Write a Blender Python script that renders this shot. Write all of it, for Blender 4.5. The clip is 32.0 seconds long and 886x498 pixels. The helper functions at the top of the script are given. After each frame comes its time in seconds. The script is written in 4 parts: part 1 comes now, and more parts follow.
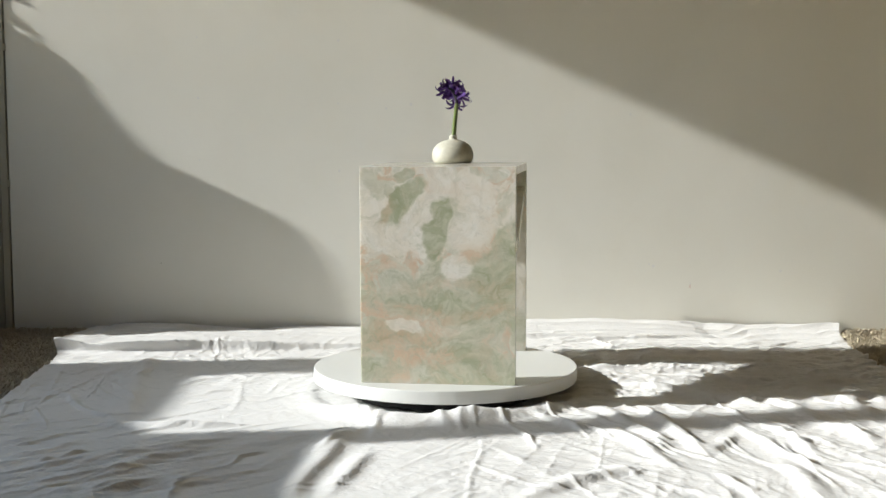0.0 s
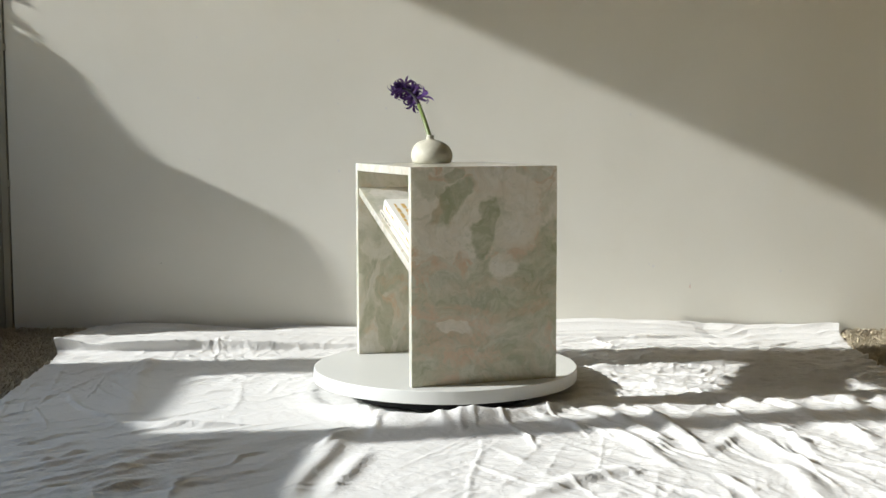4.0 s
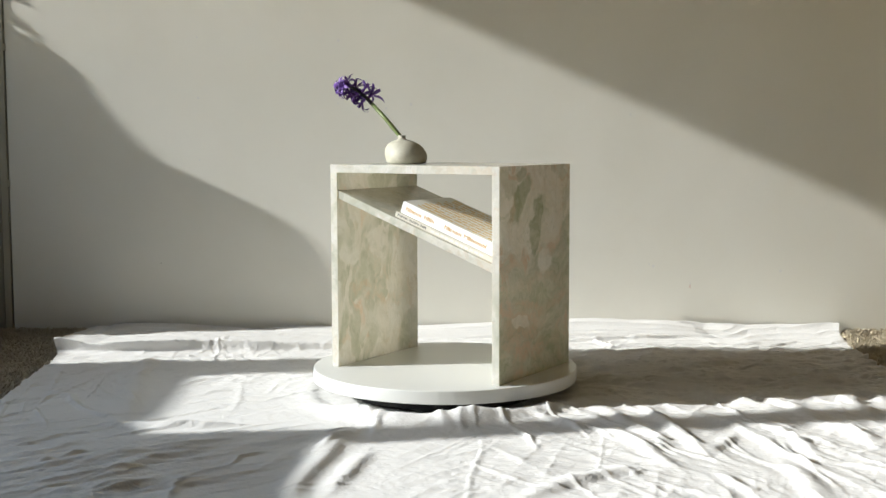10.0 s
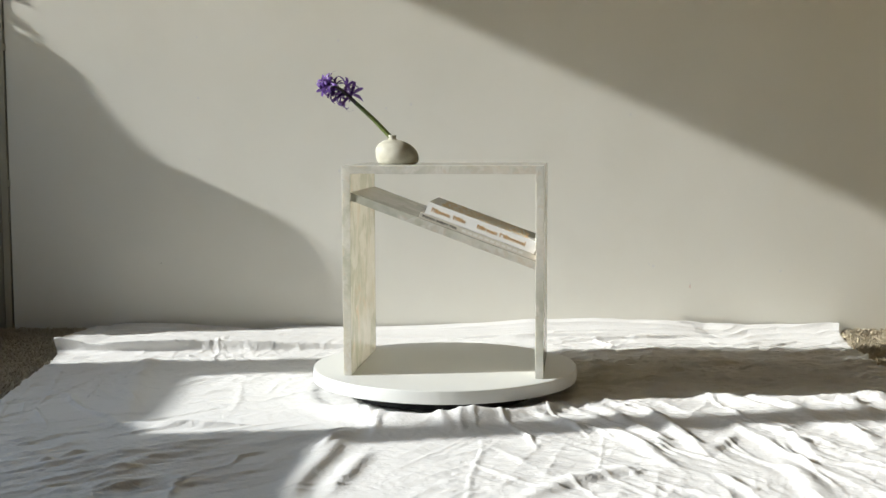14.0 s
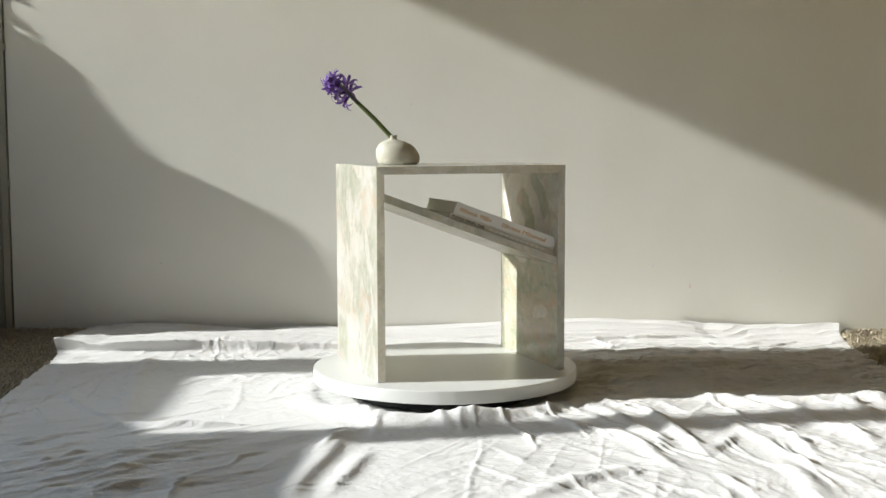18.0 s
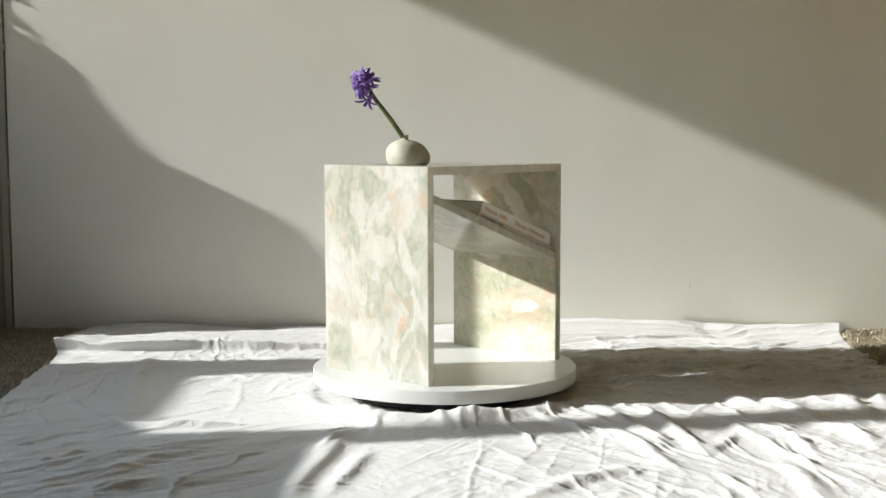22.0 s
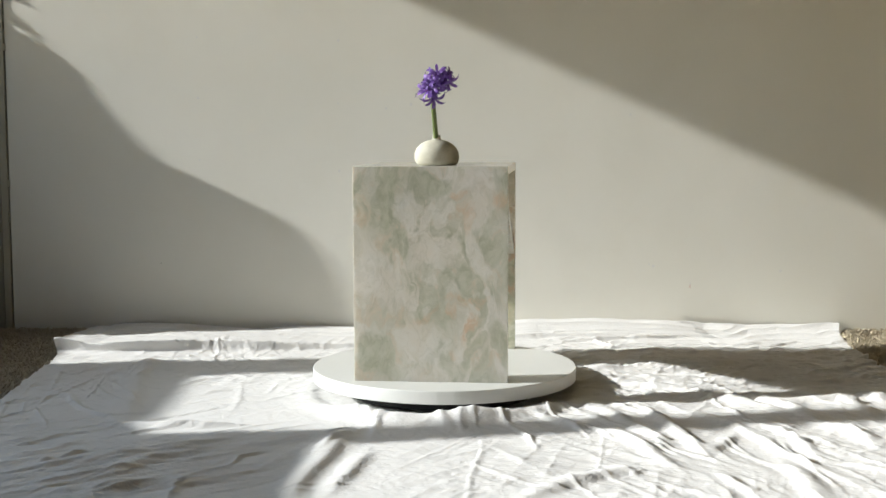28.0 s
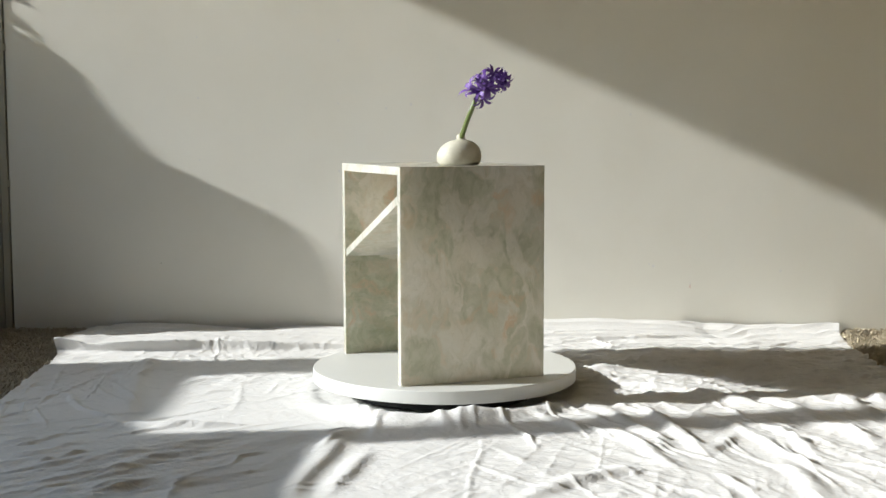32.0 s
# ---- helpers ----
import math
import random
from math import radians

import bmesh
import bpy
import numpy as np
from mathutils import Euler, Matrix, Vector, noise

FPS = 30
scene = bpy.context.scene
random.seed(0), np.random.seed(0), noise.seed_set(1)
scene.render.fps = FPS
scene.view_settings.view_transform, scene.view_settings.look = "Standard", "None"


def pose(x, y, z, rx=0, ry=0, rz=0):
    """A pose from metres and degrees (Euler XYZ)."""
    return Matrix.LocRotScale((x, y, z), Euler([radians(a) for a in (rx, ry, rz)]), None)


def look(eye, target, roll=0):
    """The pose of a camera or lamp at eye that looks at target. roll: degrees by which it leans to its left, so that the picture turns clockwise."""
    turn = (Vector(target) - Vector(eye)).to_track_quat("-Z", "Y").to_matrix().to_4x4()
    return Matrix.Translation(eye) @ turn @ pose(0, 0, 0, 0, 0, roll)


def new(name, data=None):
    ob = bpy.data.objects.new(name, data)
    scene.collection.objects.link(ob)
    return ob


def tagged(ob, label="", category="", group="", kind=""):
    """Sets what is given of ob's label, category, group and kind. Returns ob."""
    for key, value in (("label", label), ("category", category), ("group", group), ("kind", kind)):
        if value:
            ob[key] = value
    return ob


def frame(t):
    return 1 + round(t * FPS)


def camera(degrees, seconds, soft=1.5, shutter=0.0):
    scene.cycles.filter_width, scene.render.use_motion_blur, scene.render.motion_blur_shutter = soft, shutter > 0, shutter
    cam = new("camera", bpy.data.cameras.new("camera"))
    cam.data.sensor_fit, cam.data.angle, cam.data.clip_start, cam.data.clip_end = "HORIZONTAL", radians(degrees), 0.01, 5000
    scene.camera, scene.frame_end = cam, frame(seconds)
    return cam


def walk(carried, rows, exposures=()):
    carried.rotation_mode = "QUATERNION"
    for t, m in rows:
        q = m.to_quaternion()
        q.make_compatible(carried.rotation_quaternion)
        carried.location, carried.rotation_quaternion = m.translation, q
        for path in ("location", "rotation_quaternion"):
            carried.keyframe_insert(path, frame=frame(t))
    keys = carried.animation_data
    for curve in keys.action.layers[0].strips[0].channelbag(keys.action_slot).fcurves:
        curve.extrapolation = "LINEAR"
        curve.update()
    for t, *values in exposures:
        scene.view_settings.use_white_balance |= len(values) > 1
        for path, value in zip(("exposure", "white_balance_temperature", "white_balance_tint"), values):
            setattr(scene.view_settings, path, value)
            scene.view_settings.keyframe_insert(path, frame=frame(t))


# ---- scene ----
# The clip's camera stands still on a tripod before a turntable; the axis of the turntable is the origin,
# its upper face is z = 0, and the floor lies a few centimetres below.
cam = camera(40.07, 32.0, soft=1.5)
EYE = Vector((0.0402, -2.6544, 0.4993))
TARGET = EYE + Vector((-0.016905, 0.995677, -0.091328))
STAND = look(EYE, TARGET, -0.154)
walk(cam, [(0.0, STAND), (32.0, STAND)], exposures=[(0.0, 0.29, 6350, 8.0), (32.0, 0.29, 6350, 8.0)])

# ---- light ----
SUN_WAY = Vector((1.0, 0.122, -0.45)).normalized()
sun = new("sun", bpy.data.lights.new("sun", "SUN"))
sun.data.energy, sun.data.angle, sun.data.color = 5.35, radians(0.9), (1.0, 0.988, 0.958)
sun.rotation_mode = "QUATERNION"
sun.rotation_quaternion = SUN_WAY.to_track_quat("-Z", "Y")
sun.location = (-6, -0.7, 3)

world = bpy.data.worlds.new("sky")
scene.world = world
world.use_nodes = True
wn = world.node_tree.nodes
sky = wn.new("ShaderNodeTexSky")
sky.sky_type, sky.sun_disc = "NISHITA", False
sky.sun_elevation, sky.sun_rotation = radians(24.1), radians(263.2)
world.node_tree.links.new(sky.outputs[0], wn["Background"].inputs[0])
wn["Background"].inputs[1].default_value = 0.145

# an added area lamp in the middle window opening stands in for sky light
window_light = new("window_light", bpy.data.lights.new("window_light", "AREA"))
window_light.data.shape, window_light.data.size, window_light.data.size_y = "RECTANGLE", 0.54, 1.15
window_light.data.energy, window_light.data.color = 2.2, (0.62, 0.80, 1.0)
window_light.data.spread = radians(80)
window_light.matrix_world = look((-2.27, -0.355, 1.29), (-0.10, -0.80, -0.05))


# ---- materials ----
class Nodes:
    """A small builder for node materials."""

    def __init__(self, name, rough=0.5, metal=0.0):
        self.mat = bpy.data.materials.new(name)
        self.mat.use_nodes = True
        self.tree = self.mat.node_tree
        self.bsdf = self.tree.nodes["Principled BSDF"]
        self.bsdf.inputs["Roughness"].default_value = rough
        self.bsdf.inputs["Metallic"].default_value = metal
        self.coord = self.add("ShaderNodeTexCoord").outputs["Object"]

    def add(self, kind):
        return self.tree.nodes.new(kind)

    def plug(self, value, socket):
        if isinstance(value, bpy.types.NodeSocket):
            self.tree.links.new(value, socket)
        else:
            socket.default_value = value

    def math(self, op, a, b=0.0, clamp=False):
        n = self.add("ShaderNodeMath")
        n.operation, n.use_clamp = op, clamp
        self.plug(a, n.inputs[0])
        self.plug(b, n.inputs[1])
        return n.outputs[0]

    def vec(self, op, a, b=(0, 0, 0)):
        n = self.add("ShaderNodeVectorMath")
        n.operation = op
        self.plug(a, n.inputs[0])
        self.plug(b, n.inputs[1])
        return n.outputs["Value"] if op == "LENGTH" else n.outputs[0]

    def noise(self, scale, detail=4.0, rough=0.55, distort=0.0, at=None, color=False):
        n = self.add("ShaderNodeTexNoise")
        self.plug(self.coord if at is None else at, n.inputs["Vector"])
        for k, v in (("Scale", scale), ("Detail", detail), ("Roughness", rough), ("Distortion", distort)):
            n.inputs[k].default_value = v
        return n.outputs["Color" if color else 0]

    def ramp(self, value, lo, hi, a=0.0, b=1.0):
        n = self.add("ShaderNodeMapRange")
        n.interpolation_type = "SMOOTHSTEP"
        self.plug(value, n.inputs[0])
        for i, v in enumerate((lo, hi, a, b)):
            n.inputs[i + 1].default_value = v
        return n.outputs[0]

    def mix(self, fac, a, b):
        n = self.add("ShaderNodeMix")
        n.data_type = "RGBA"
        self.plug(fac, n.inputs[0])
        self.plug(a if isinstance(a, bpy.types.NodeSocket) else (*a, 1), n.inputs[6])
        self.plug(b if isinstance(b, bpy.types.NodeSocket) else (*b, 1), n.inputs[7])
        return n.outputs[2]

    def bump(self, height, strength, distance):
        n = self.add("ShaderNodeBump")
        n.inputs["Strength"].default_value, n.inputs["Distance"].default_value = strength, distance
        self.plug(height, n.inputs["Height"])
        if self.bsdf.inputs["Normal"].links:
            self.plug(self.bsdf.inputs["Normal"].links[0].from_socket, n.inputs["Normal"])
        self.plug(n.outputs[0], self.bsdf.inputs["Normal"])

    def color(self, value):
        self.plug(value if isinstance(value, bpy.types.NodeSocket) else (*value, 1), self.bsdf.inputs["Base Color"])
        return self

    def stretched(self, sx, sy, sz):
        n = self.add("ShaderNodeMapping")
        n.inputs["Scale"].default_value = (sx, sy, sz)
        self.plug(self.coord, n.inputs["Vector"])
        return n.outputs[0]

    def blob(self, at, cx, cz, rx, rz, turn, soft=0.27):
        """1 inside an ellipse in the x-z plane, 0 outside."""
        n = self.add("ShaderNodeMapping")
        n.vector_type = "TEXTURE"
        n.inputs["Location"].default_value = (cx, 0, cz)
        n.inputs["Rotation"].default_value = (0, -radians(turn), 0)
        n.inputs["Scale"].default_value = (rx, 1e6, rz)
        self.plug(at, n.inputs["Vector"])
        return self.ramp(self.vec("LENGTH", n.outputs[0]), 1.0 - soft, 1.0 + soft, 1.0, 0.0)


def painted(name, color, rough, grain, spread=0.04, size=18.0, relief=0.0006):
    m = Nodes(name, rough)
    dark = tuple(c * (1 - spread) for c in color)
    m.color(m.mix(m.ramp(m.noise(size * 0.15, 3), 0.35, 0.7), m.mix(m.noise(size, 5), dark, color), color))
    m.bump(m.noise(grain, 3), 0.35, relief)
    return m


def wall_paint():
    m = Nodes("wall_paint", 0.6)
    large = m.ramp(m.noise(1.3, 3), 0.3, 0.7)
    base = m.mix(large, (0.825, 0.81, 0.725), (0.855, 0.84, 0.76))
    m.color(m.mix(m.ramp(m.noise(7, 5), 0.40, 0.75, 0.0, 0.5), base, (0.815, 0.795, 0.705)))
    m.bump(m.noise(520, 3, 0.7), 0.85, 0.0009)
    m.bump(m.noise(60, 4), 0.10, 0.002)
    m.bump(m.noise(5.0, 3), 0.14, 0.012)
    m.bump(m.noise(1.6, 3, at=m.stretched(1.6, 1.0, 0.6)), 0.14, 0.03)
    return m.mat


def marble(name, greens=(), creams=(), pinks=(), low=0.0, shift=(0, 0, 0), veil=0.5, flow=(1.0, 1.0, 1.0), side=1, depth=1.0, glow=0.2, pale=((0.82, 0.77, 0.665), (0.88, 0.855, 0.785)), sages=((0.43, 0.45, 0.325), (0.52, 0.54, 0.41))):
    """Polished cream marble with sage-green clouds and rose veins. The clouds that can be told apart are ellipses on the slab:
    across and down it from 0 to 1, half length, half width, turn and strength. glow: how much light the thin slab lets through."""
    def spots(rows):
        return [((-0.148 + 0.316 * u) if side > 0 else (0.168 - 0.316 * u), 0.4417 * (1 - v), a * 1.05, b * 1.1, turn * side, w) for u, v, a, b, turn, w in rows]
    greens, creams, pinks = spots(greens), spots(creams), spots(pinks)
    m = Nodes(name, 0.16)
    m.bsdf.inputs["Subsurface Weight"].default_value = 0.5
    m.bsdf.inputs["Subsurface Radius"].default_value = (1.0, 0.94, 0.82)
    m.bsdf.inputs["Subsurface Scale"].default_value = 0.005
    at = m.vec("MULTIPLY", m.vec("ADD", m.coord, shift), flow)

    def push(scale, far):
        n = m.vec("SCALE", m.vec("SUBTRACT", m.noise(scale, 2.5, 0.5, at=at, color=True), (0.5, 0.5, 0.5)))
        n.node.inputs["Scale"].default_value = far
        return n

    swirl = m.vec("ADD", m.vec("ADD", push(13, 0.062 if low else 0.10), push(42, 0.022)), push(130, 0.007))
    warp = m.vec("ADD", m.coord, swirl)
    wat = m.vec("ADD", at, m.vec("ADD", swirl, push(7, 0.07)))
    cloud = m.noise(18.0 if low else 11.0, 5, 0.55, 0.6, at=wat)
    green = m.ramp(cloud, 0.47, 0.57, 0.0, veil)
    for e in greens:
        green = m.math("MAXIMUM", green, m.math("MULTIPLY", m.blob(warp, *e[:5], 0.16 if low else 0.33), e[5]))
    if not low:
        # long bent veins of green
        drift = m.vec("MULTIPLY", m.vec("ADD", wat, (1.3, 0.0, 2.2)), (1.5, 1.0, 0.62))
        line = m.math("ABSOLUTE", m.math("SUBTRACT", m.noise(8, 3, 0.5, 0.6, at=drift), 0.5))
        green = m.math("MAXIMUM", green, m.math("MULTIPLY", m.ramp(line, 0.022, 0.085, 0.8, 0.0), m.ramp(m.noise(6, 2, at=at), 0.38, 0.58)))
    mottle = m.ramp(m.noise(46, 6, 0.65, 0.5, at=wat), 0.36, 0.62)
    band = m.vec("MULTIPLY", wat, (0.32, 0.32, 1.2))
    if low:
        z = m.add("ShaderNodeSeparateXYZ")
        m.plug(warp, z.inputs[0])
        x = z.outputs[0]
        edge = m.math("ADD", z.outputs[2], m.math("MULTIPLY", m.ramp(x, 0.04, 0.17), -0.055))
        streak = m.math("MULTIPLY", m.ramp(edge, 0.243, 0.262, 1.0, 0.0), m.ramp(m.noise(17, 6, 0.60, 0.3, at=band), 0.34, 0.62, 0.34, 1.0))
        green = m.math("MAXIMUM", green, m.math("MULTIPLY", streak, low))
    clear = 1.0
    for e in creams:
        clear = m.math("MULTIPLY", clear, m.math("SUBTRACT", 1.0, m.math("MULTIPLY", m.blob(warp, *e[:5], 0.18), e[5])))
    green = m.math("MULTIPLY", green, clear)
    green = m.math("MULTIPLY", green, m.math("ADD", m.math("MULTIPLY", mottle, 0.36), 0.66), True)
    wisp = m.ramp(m.noise(26, 6, 0.62, 1.1, at=wat), 0.53, 0.66)
    green = m.math("ADD", green, m.math("MULTIPLY", wisp, 0.20), True)
    # rose and rust where the clouds meet the cream, and in patches
    rim = m.math("MULTIPLY", m.ramp(green, 0.05, 0.30), m.ramp(green, 0.30, 0.62, 1.0, 0.0))
    patch = m.ramp(m.noise(14, 6, 0.62, 1.2, at=m.vec("ADD", wat, (3.1, 1.7, 0.4))), 0.48, 0.62)
    pink = m.math("MULTIPLY", m.math("ADD", m.math("MULTIPLY", rim, 0.65 if low else 0.30), 0.22 if low else 0.03), patch)
    broken = m.ramp(m.noise(75, 5, 0.65, 0.6, at=wat), 0.36, 0.60, 0.30, 1.0)
    for e in pinks:
        pink = m.math("MAXIMUM", pink, m.math("MULTIPLY", m.math("MULTIPLY", m.blob(warp, e[0], e[1], e[2] * 1.15, e[3] * (1.0 if low else 1.35), e[4], 0.5), e[5]), broken))
    pink = m.math("MULTIPLY", pink, m.math("ADD", m.math("MULTIPLY", clear, 0.8), 0.2))
    cream = m.mix(m.ramp(m.noise(15, 7, 0.65, at=wat), 0.36, 0.64), *pale)
    cream = m.mix(m.ramp(m.noise(33, 6, 0.7, 0.8, at=wat), 0.50, 0.72, 0.0, 0.5), cream, (0.68, 0.65, 0.545))
    sage = m.mix(m.ramp(m.noise(32, 6, 0.62, at=band if low else wat), 0.36, 0.64), *(tuple(0.72 - depth * (0.72 - c) for c in tone) for tone in sages))
    col = m.mix(green, cream, sage)
    col = m.mix(pink, col, m.mix(m.noise(50, 4, at=wat), (0.77, 0.625, 0.47), (0.67, 0.45, 0.295)))
    # thin darker veins along the flow, and flecks
    vein = m.math("ABSOLUTE", m.math("SUBTRACT", m.noise(13, 4, 0.55, 0.9, at=m.vec("ADD", wat, (7.0, 2.0, 5.0))), 0.5))
    col = m.mix(m.ramp(vein, 0.0, 0.045, 0.10 if low else 0.14, 0.0), col, (0.33, 0.34, 0.26))
    speck = m.ramp(m.noise(95, 6, 0.72, 0.5, at=wat), 0.55, 0.72, 0.0, 0.30)
    col = m.mix(speck, col, (0.40, 0.385, 0.30))
    m.color(col)
    m.bump(m.noise(160, 3), 0.03, 0.0003)
    through_light = m.add("ShaderNodeBsdfTranslucent")
    m.plug(m.mix(0.5, col, (0.95, 0.89, 0.74)), through_light.inputs["Color"])
    both = m.add("ShaderNodeMixShader")
    both.inputs[0].default_value = glow
    m.plug(m.bsdf.outputs[0], both.inputs[1])
    m.plug(through_light.outputs[0], both.inputs[2])
    m.plug(both.outputs[0], m.tree.nodes["Material Output"].inputs["Surface"])
    return m.mat


WALL = wall_paint()
MARBLE_NEAR = marble(
    "marble_slab_blotched", veil=0.42, low=0.95, depth=1.15, glow=0.12,
    greens=[(0.26, 0.17, 0.066, 0.020, 48, 1.0), (0.28, 0.04, 0.020, 0.014, 30, 0.8), (0.51, 0.28, 0.072, 0.020, 76, 1.0), (0.06, 0.05, 0.020, 0.012, 80, 0.5),
            (0.82, 0.03, 0.035, 0.012, -20, 0.45), (0.91, 0.36, 0.060, 0.025, 60, 0.7), (0.82, 0.47, 0.060, 0.020, 45, 0.75), (0.12, 0.28, 0.020, 0.012, 60, 0.7), (0.19, 0.13, 0.020, 0.009, -70, 0.6), (0.08, 0.37, 0.020, 0.008, 0, 0.5),
            (0.47, 0.38, 0.024, 0.014, 80, 0.85)],
    creams=[(0.18, 0.33, 0.060, 0.030, 0, 0.9), (0.62, 0.465, 0.030, 0.024, 60, 0.95), (0.72, 0.28, 0.050, 0.035, 40, 0.9), (0.38, 0.20, 0.050, 0.018, 50, 0.85),
            (0.61, 0.06, 0.060, 0.025, -10, 0.8), (0.28, 0.745, 0.036, 0.013, -5, 1.0), (0.75, 0.12, 0.050, 0.030, -30, 0.8)],
    pinks=[(0.31, 0.755, 0.070, 0.030, 0, 0.75), (0.72, 0.39, 0.030, 0.012, 35, 0.8), (0.65, 0.09, 0.040, 0.008, -8, 0.6), (0.44, 0.05, 0.020, 0.010, 80, 0.5),
           (0.81, 0.22, 0.014, 0.006, 0, 0.7), (0.15, 0.24, 0.030, 0.010, 70, 0.5), (0.55, 0.55, 0.090, 0.012, 5, 0.35), (0.35, 0.87, 0.025, 0.014, 30, 0.95),
           (0.54, 0.88, 0.032, 0.020, 0, 0.8), (0.12, 0.80, 0.030, 0.020, 0, 0.6), (0.82, 0.65, 0.040, 0.012, 10, 0.6), (0.42, 0.66, 0.060, 0.010, -10, 0.6), (0.10, 0.46, 0.040, 0.010, -5, 0.6)])
MARBLE_FAR = marble(
    "marble_slab_pale", veil=0.34, depth=1.30, glow=0.40, pale=((0.775, 0.74, 0.675), (0.83, 0.815, 0.775)), sages=((0.44, 0.465, 0.375), (0.55, 0.57, 0.48)), shift=(0.37, 0.9, 0.21), flow=(1.25, 1.0, 0.8), side=-1,
    greens=[(0.24, 0.14, 0.070, 0.022, 78, 0.85), (0.48, 0.065, 0.050, 0.022, 0, 0.8), (0.34, 0.37, 0.045, 0.016, -55, 0.8), (0.71, 0.51, 0.045, 0.018, -80, 0.8),
            (0.66, 0.33, 0.022, 0.012, -70, 0.7), (0.87, 0.28, 0.050, 0.010, 80, 0.6), (0.13, 0.885, 0.050, 0.030, -60, 0.75), (0.16, 0.69, 0.030, 0.010, 60, 0.5),
            (0.94, 0.79, 0.050, 0.018, -70, 0.8), (0.77, 0.86, 0.050, 0.010, 60, 0.75), (0.59, 0.92, 0.030, 0.012, 80, 0.6), (0.04, 0.06, 0.025, 0.015, 80, 0.7),
            (0.52, 0.79, 0.020, 0.012, 0, 0.5), (0.57, 0.54, 0.040, 0.010, 70, 0.6)],
    creams=[(0.145, 0.49, 0.060, 0.040, -75, 0.9), (0.375, 0.20, 0.035, 0.030, 90, 0.85), (0.57, 0.20, 0.030, 0.020, 0, 0.6), (0.535, 0.385, 0.045, 0.018, 35, 0.85),
            (0.80, 0.40, 0.050, 0.020, -70, 0.9), (0.78, 0.20, 0.030, 0.020, 90, 0.8), (0.40, 0.82, 0.045, 0.040, 0, 0.8), (0.64, 0.80, 0.030, 0.030, 0, 0.5)],
    pinks=[(0.74, 0.745, 0.022, 0.008, 75, 0.9), (0.67, 0.13, 0.012, 0.007, -60, 0.8), (0.70, 0.23, 0.018, 0.006, -80, 0.6), (0.935, 0.13, 0.016, 0.010, 50, 0.7),
           (0.45, 0.71, 0.025, 0.005, 35, 0.6), (0.73, 0.63, 0.030, 0.005, 3, 0.7), (0.63, 0.69, 0.010, 0.006, 80, 0.7), (0.075, 0.23, 0.018, 0.010, -50, 0.6),
           (0.63, 0.885, 0.008, 0.006, 80, 0.7), (0.91, 0.885, 0.020, 0.004, 40, 0.5)])
MARBLE_TOP = marble("marble_slab_veined", veil=0.34, depth=0.85, shift=(1.3, 0.2, 0.77), glow=0.30, pale=((0.76, 0.735, 0.67), (0.82, 0.81, 0.77)), sages=((0.44, 0.46, 0.36), (0.55, 0.565, 0.46)))
LACQUER = painted("white_lacquer", (0.73, 0.735, 0.70), 0.34, 300, 0.02, 12.0, 0.0002).mat
BEARING_SHADE = painted("bearing_shade", (0.012, 0.012, 0.012), 0.5, 200).mat
DOOR_PAINT = painted("door_paint", (0.40, 0.38, 0.30), 0.5, 120).mat
# tan tone of the unseen walls and ceiling, tuned for their bounced light
PLASTER = painted("plaster", (0.39, 0.325, 0.215), 0.8, 60).mat
WARM_BOUNCE = painted("warm_bounce_plaster", (0.60, 0.51, 0.31), 0.8, 60).mat
FILLER = painted("wall_filler", (0.80, 0.79, 0.75), 0.7, 300).mat
RED_MARK = painted("red_mark", (0.66, 0.44, 0.37), 0.7, 300).mat
GAP_SHADE = painted("gap_shade", (0.05, 0.045, 0.04), 0.9, 300).mat


def cloth_material():
    m = Nodes("cotton_sheet", 0.85)
    m.bsdf.inputs["Sheen Weight"].default_value = 0.15
    tint = m.mix(m.ramp(m.noise(3.0, 4), 0.35, 0.7), (0.72, 0.71, 0.685), (0.765, 0.757, 0.735))
    m.color(m.mix(m.ramp(m.noise(60, 4), 0.3, 0.75), tint, (0.735, 0.727, 0.705)))
    for scale, deep, sx, sy in ((15, 0.004, 1.0, 1.0), (34, 0.0042, 0.8, 1.5), (75, 0.0016, 1.0, 1.0)):
        crease = m.math("ABSOLUTE", m.math("SUBTRACT", m.noise(scale, 3, 0.55, 0.9, at=m.stretched(sx, sy, 1.0)), 0.5))
        m.bump(m.ramp(crease, 0.0, 0.20, 1.0, 0.0), 0.15, deep)
    m.bump(m.noise(260, 3), 0.2, 0.0006)
    return m.mat


CLOTH = cloth_material()


def carpet_material():
    m = Nodes("wool_pile", 0.95)
    m.bsdf.inputs["Sheen Weight"].default_value = 0.2
    m.color(m.mix(m.noise(30, 4), (0.28, 0.215, 0.13), (0.72, 0.635, 0.46)))
    m.bump(m.noise(500, 3), 0.5, 0.003)
    return m.mat


CARPET = carpet_material()


def stoneware():
    m = Nodes("stoneware", 0.62)
    col = m.mix(m.ramp(m.noise(26, 6), 0.35, 0.7), (0.45, 0.43, 0.34), (0.58, 0.56, 0.46))
    col = m.mix(m.ramp(m.noise(600, 3), 0.58, 0.70, 0.0, 0.6), col, (0.34, 0.28, 0.20))
    m.color(col)
    m.bump(m.noise(260, 4), 0.3, 0.001)
    m.bump(m.noise(40, 3, at=m.stretched(0.15, 0.15, 6.0)), 0.4, 0.0016)
    return m.mat


STONEWARE = stoneware()


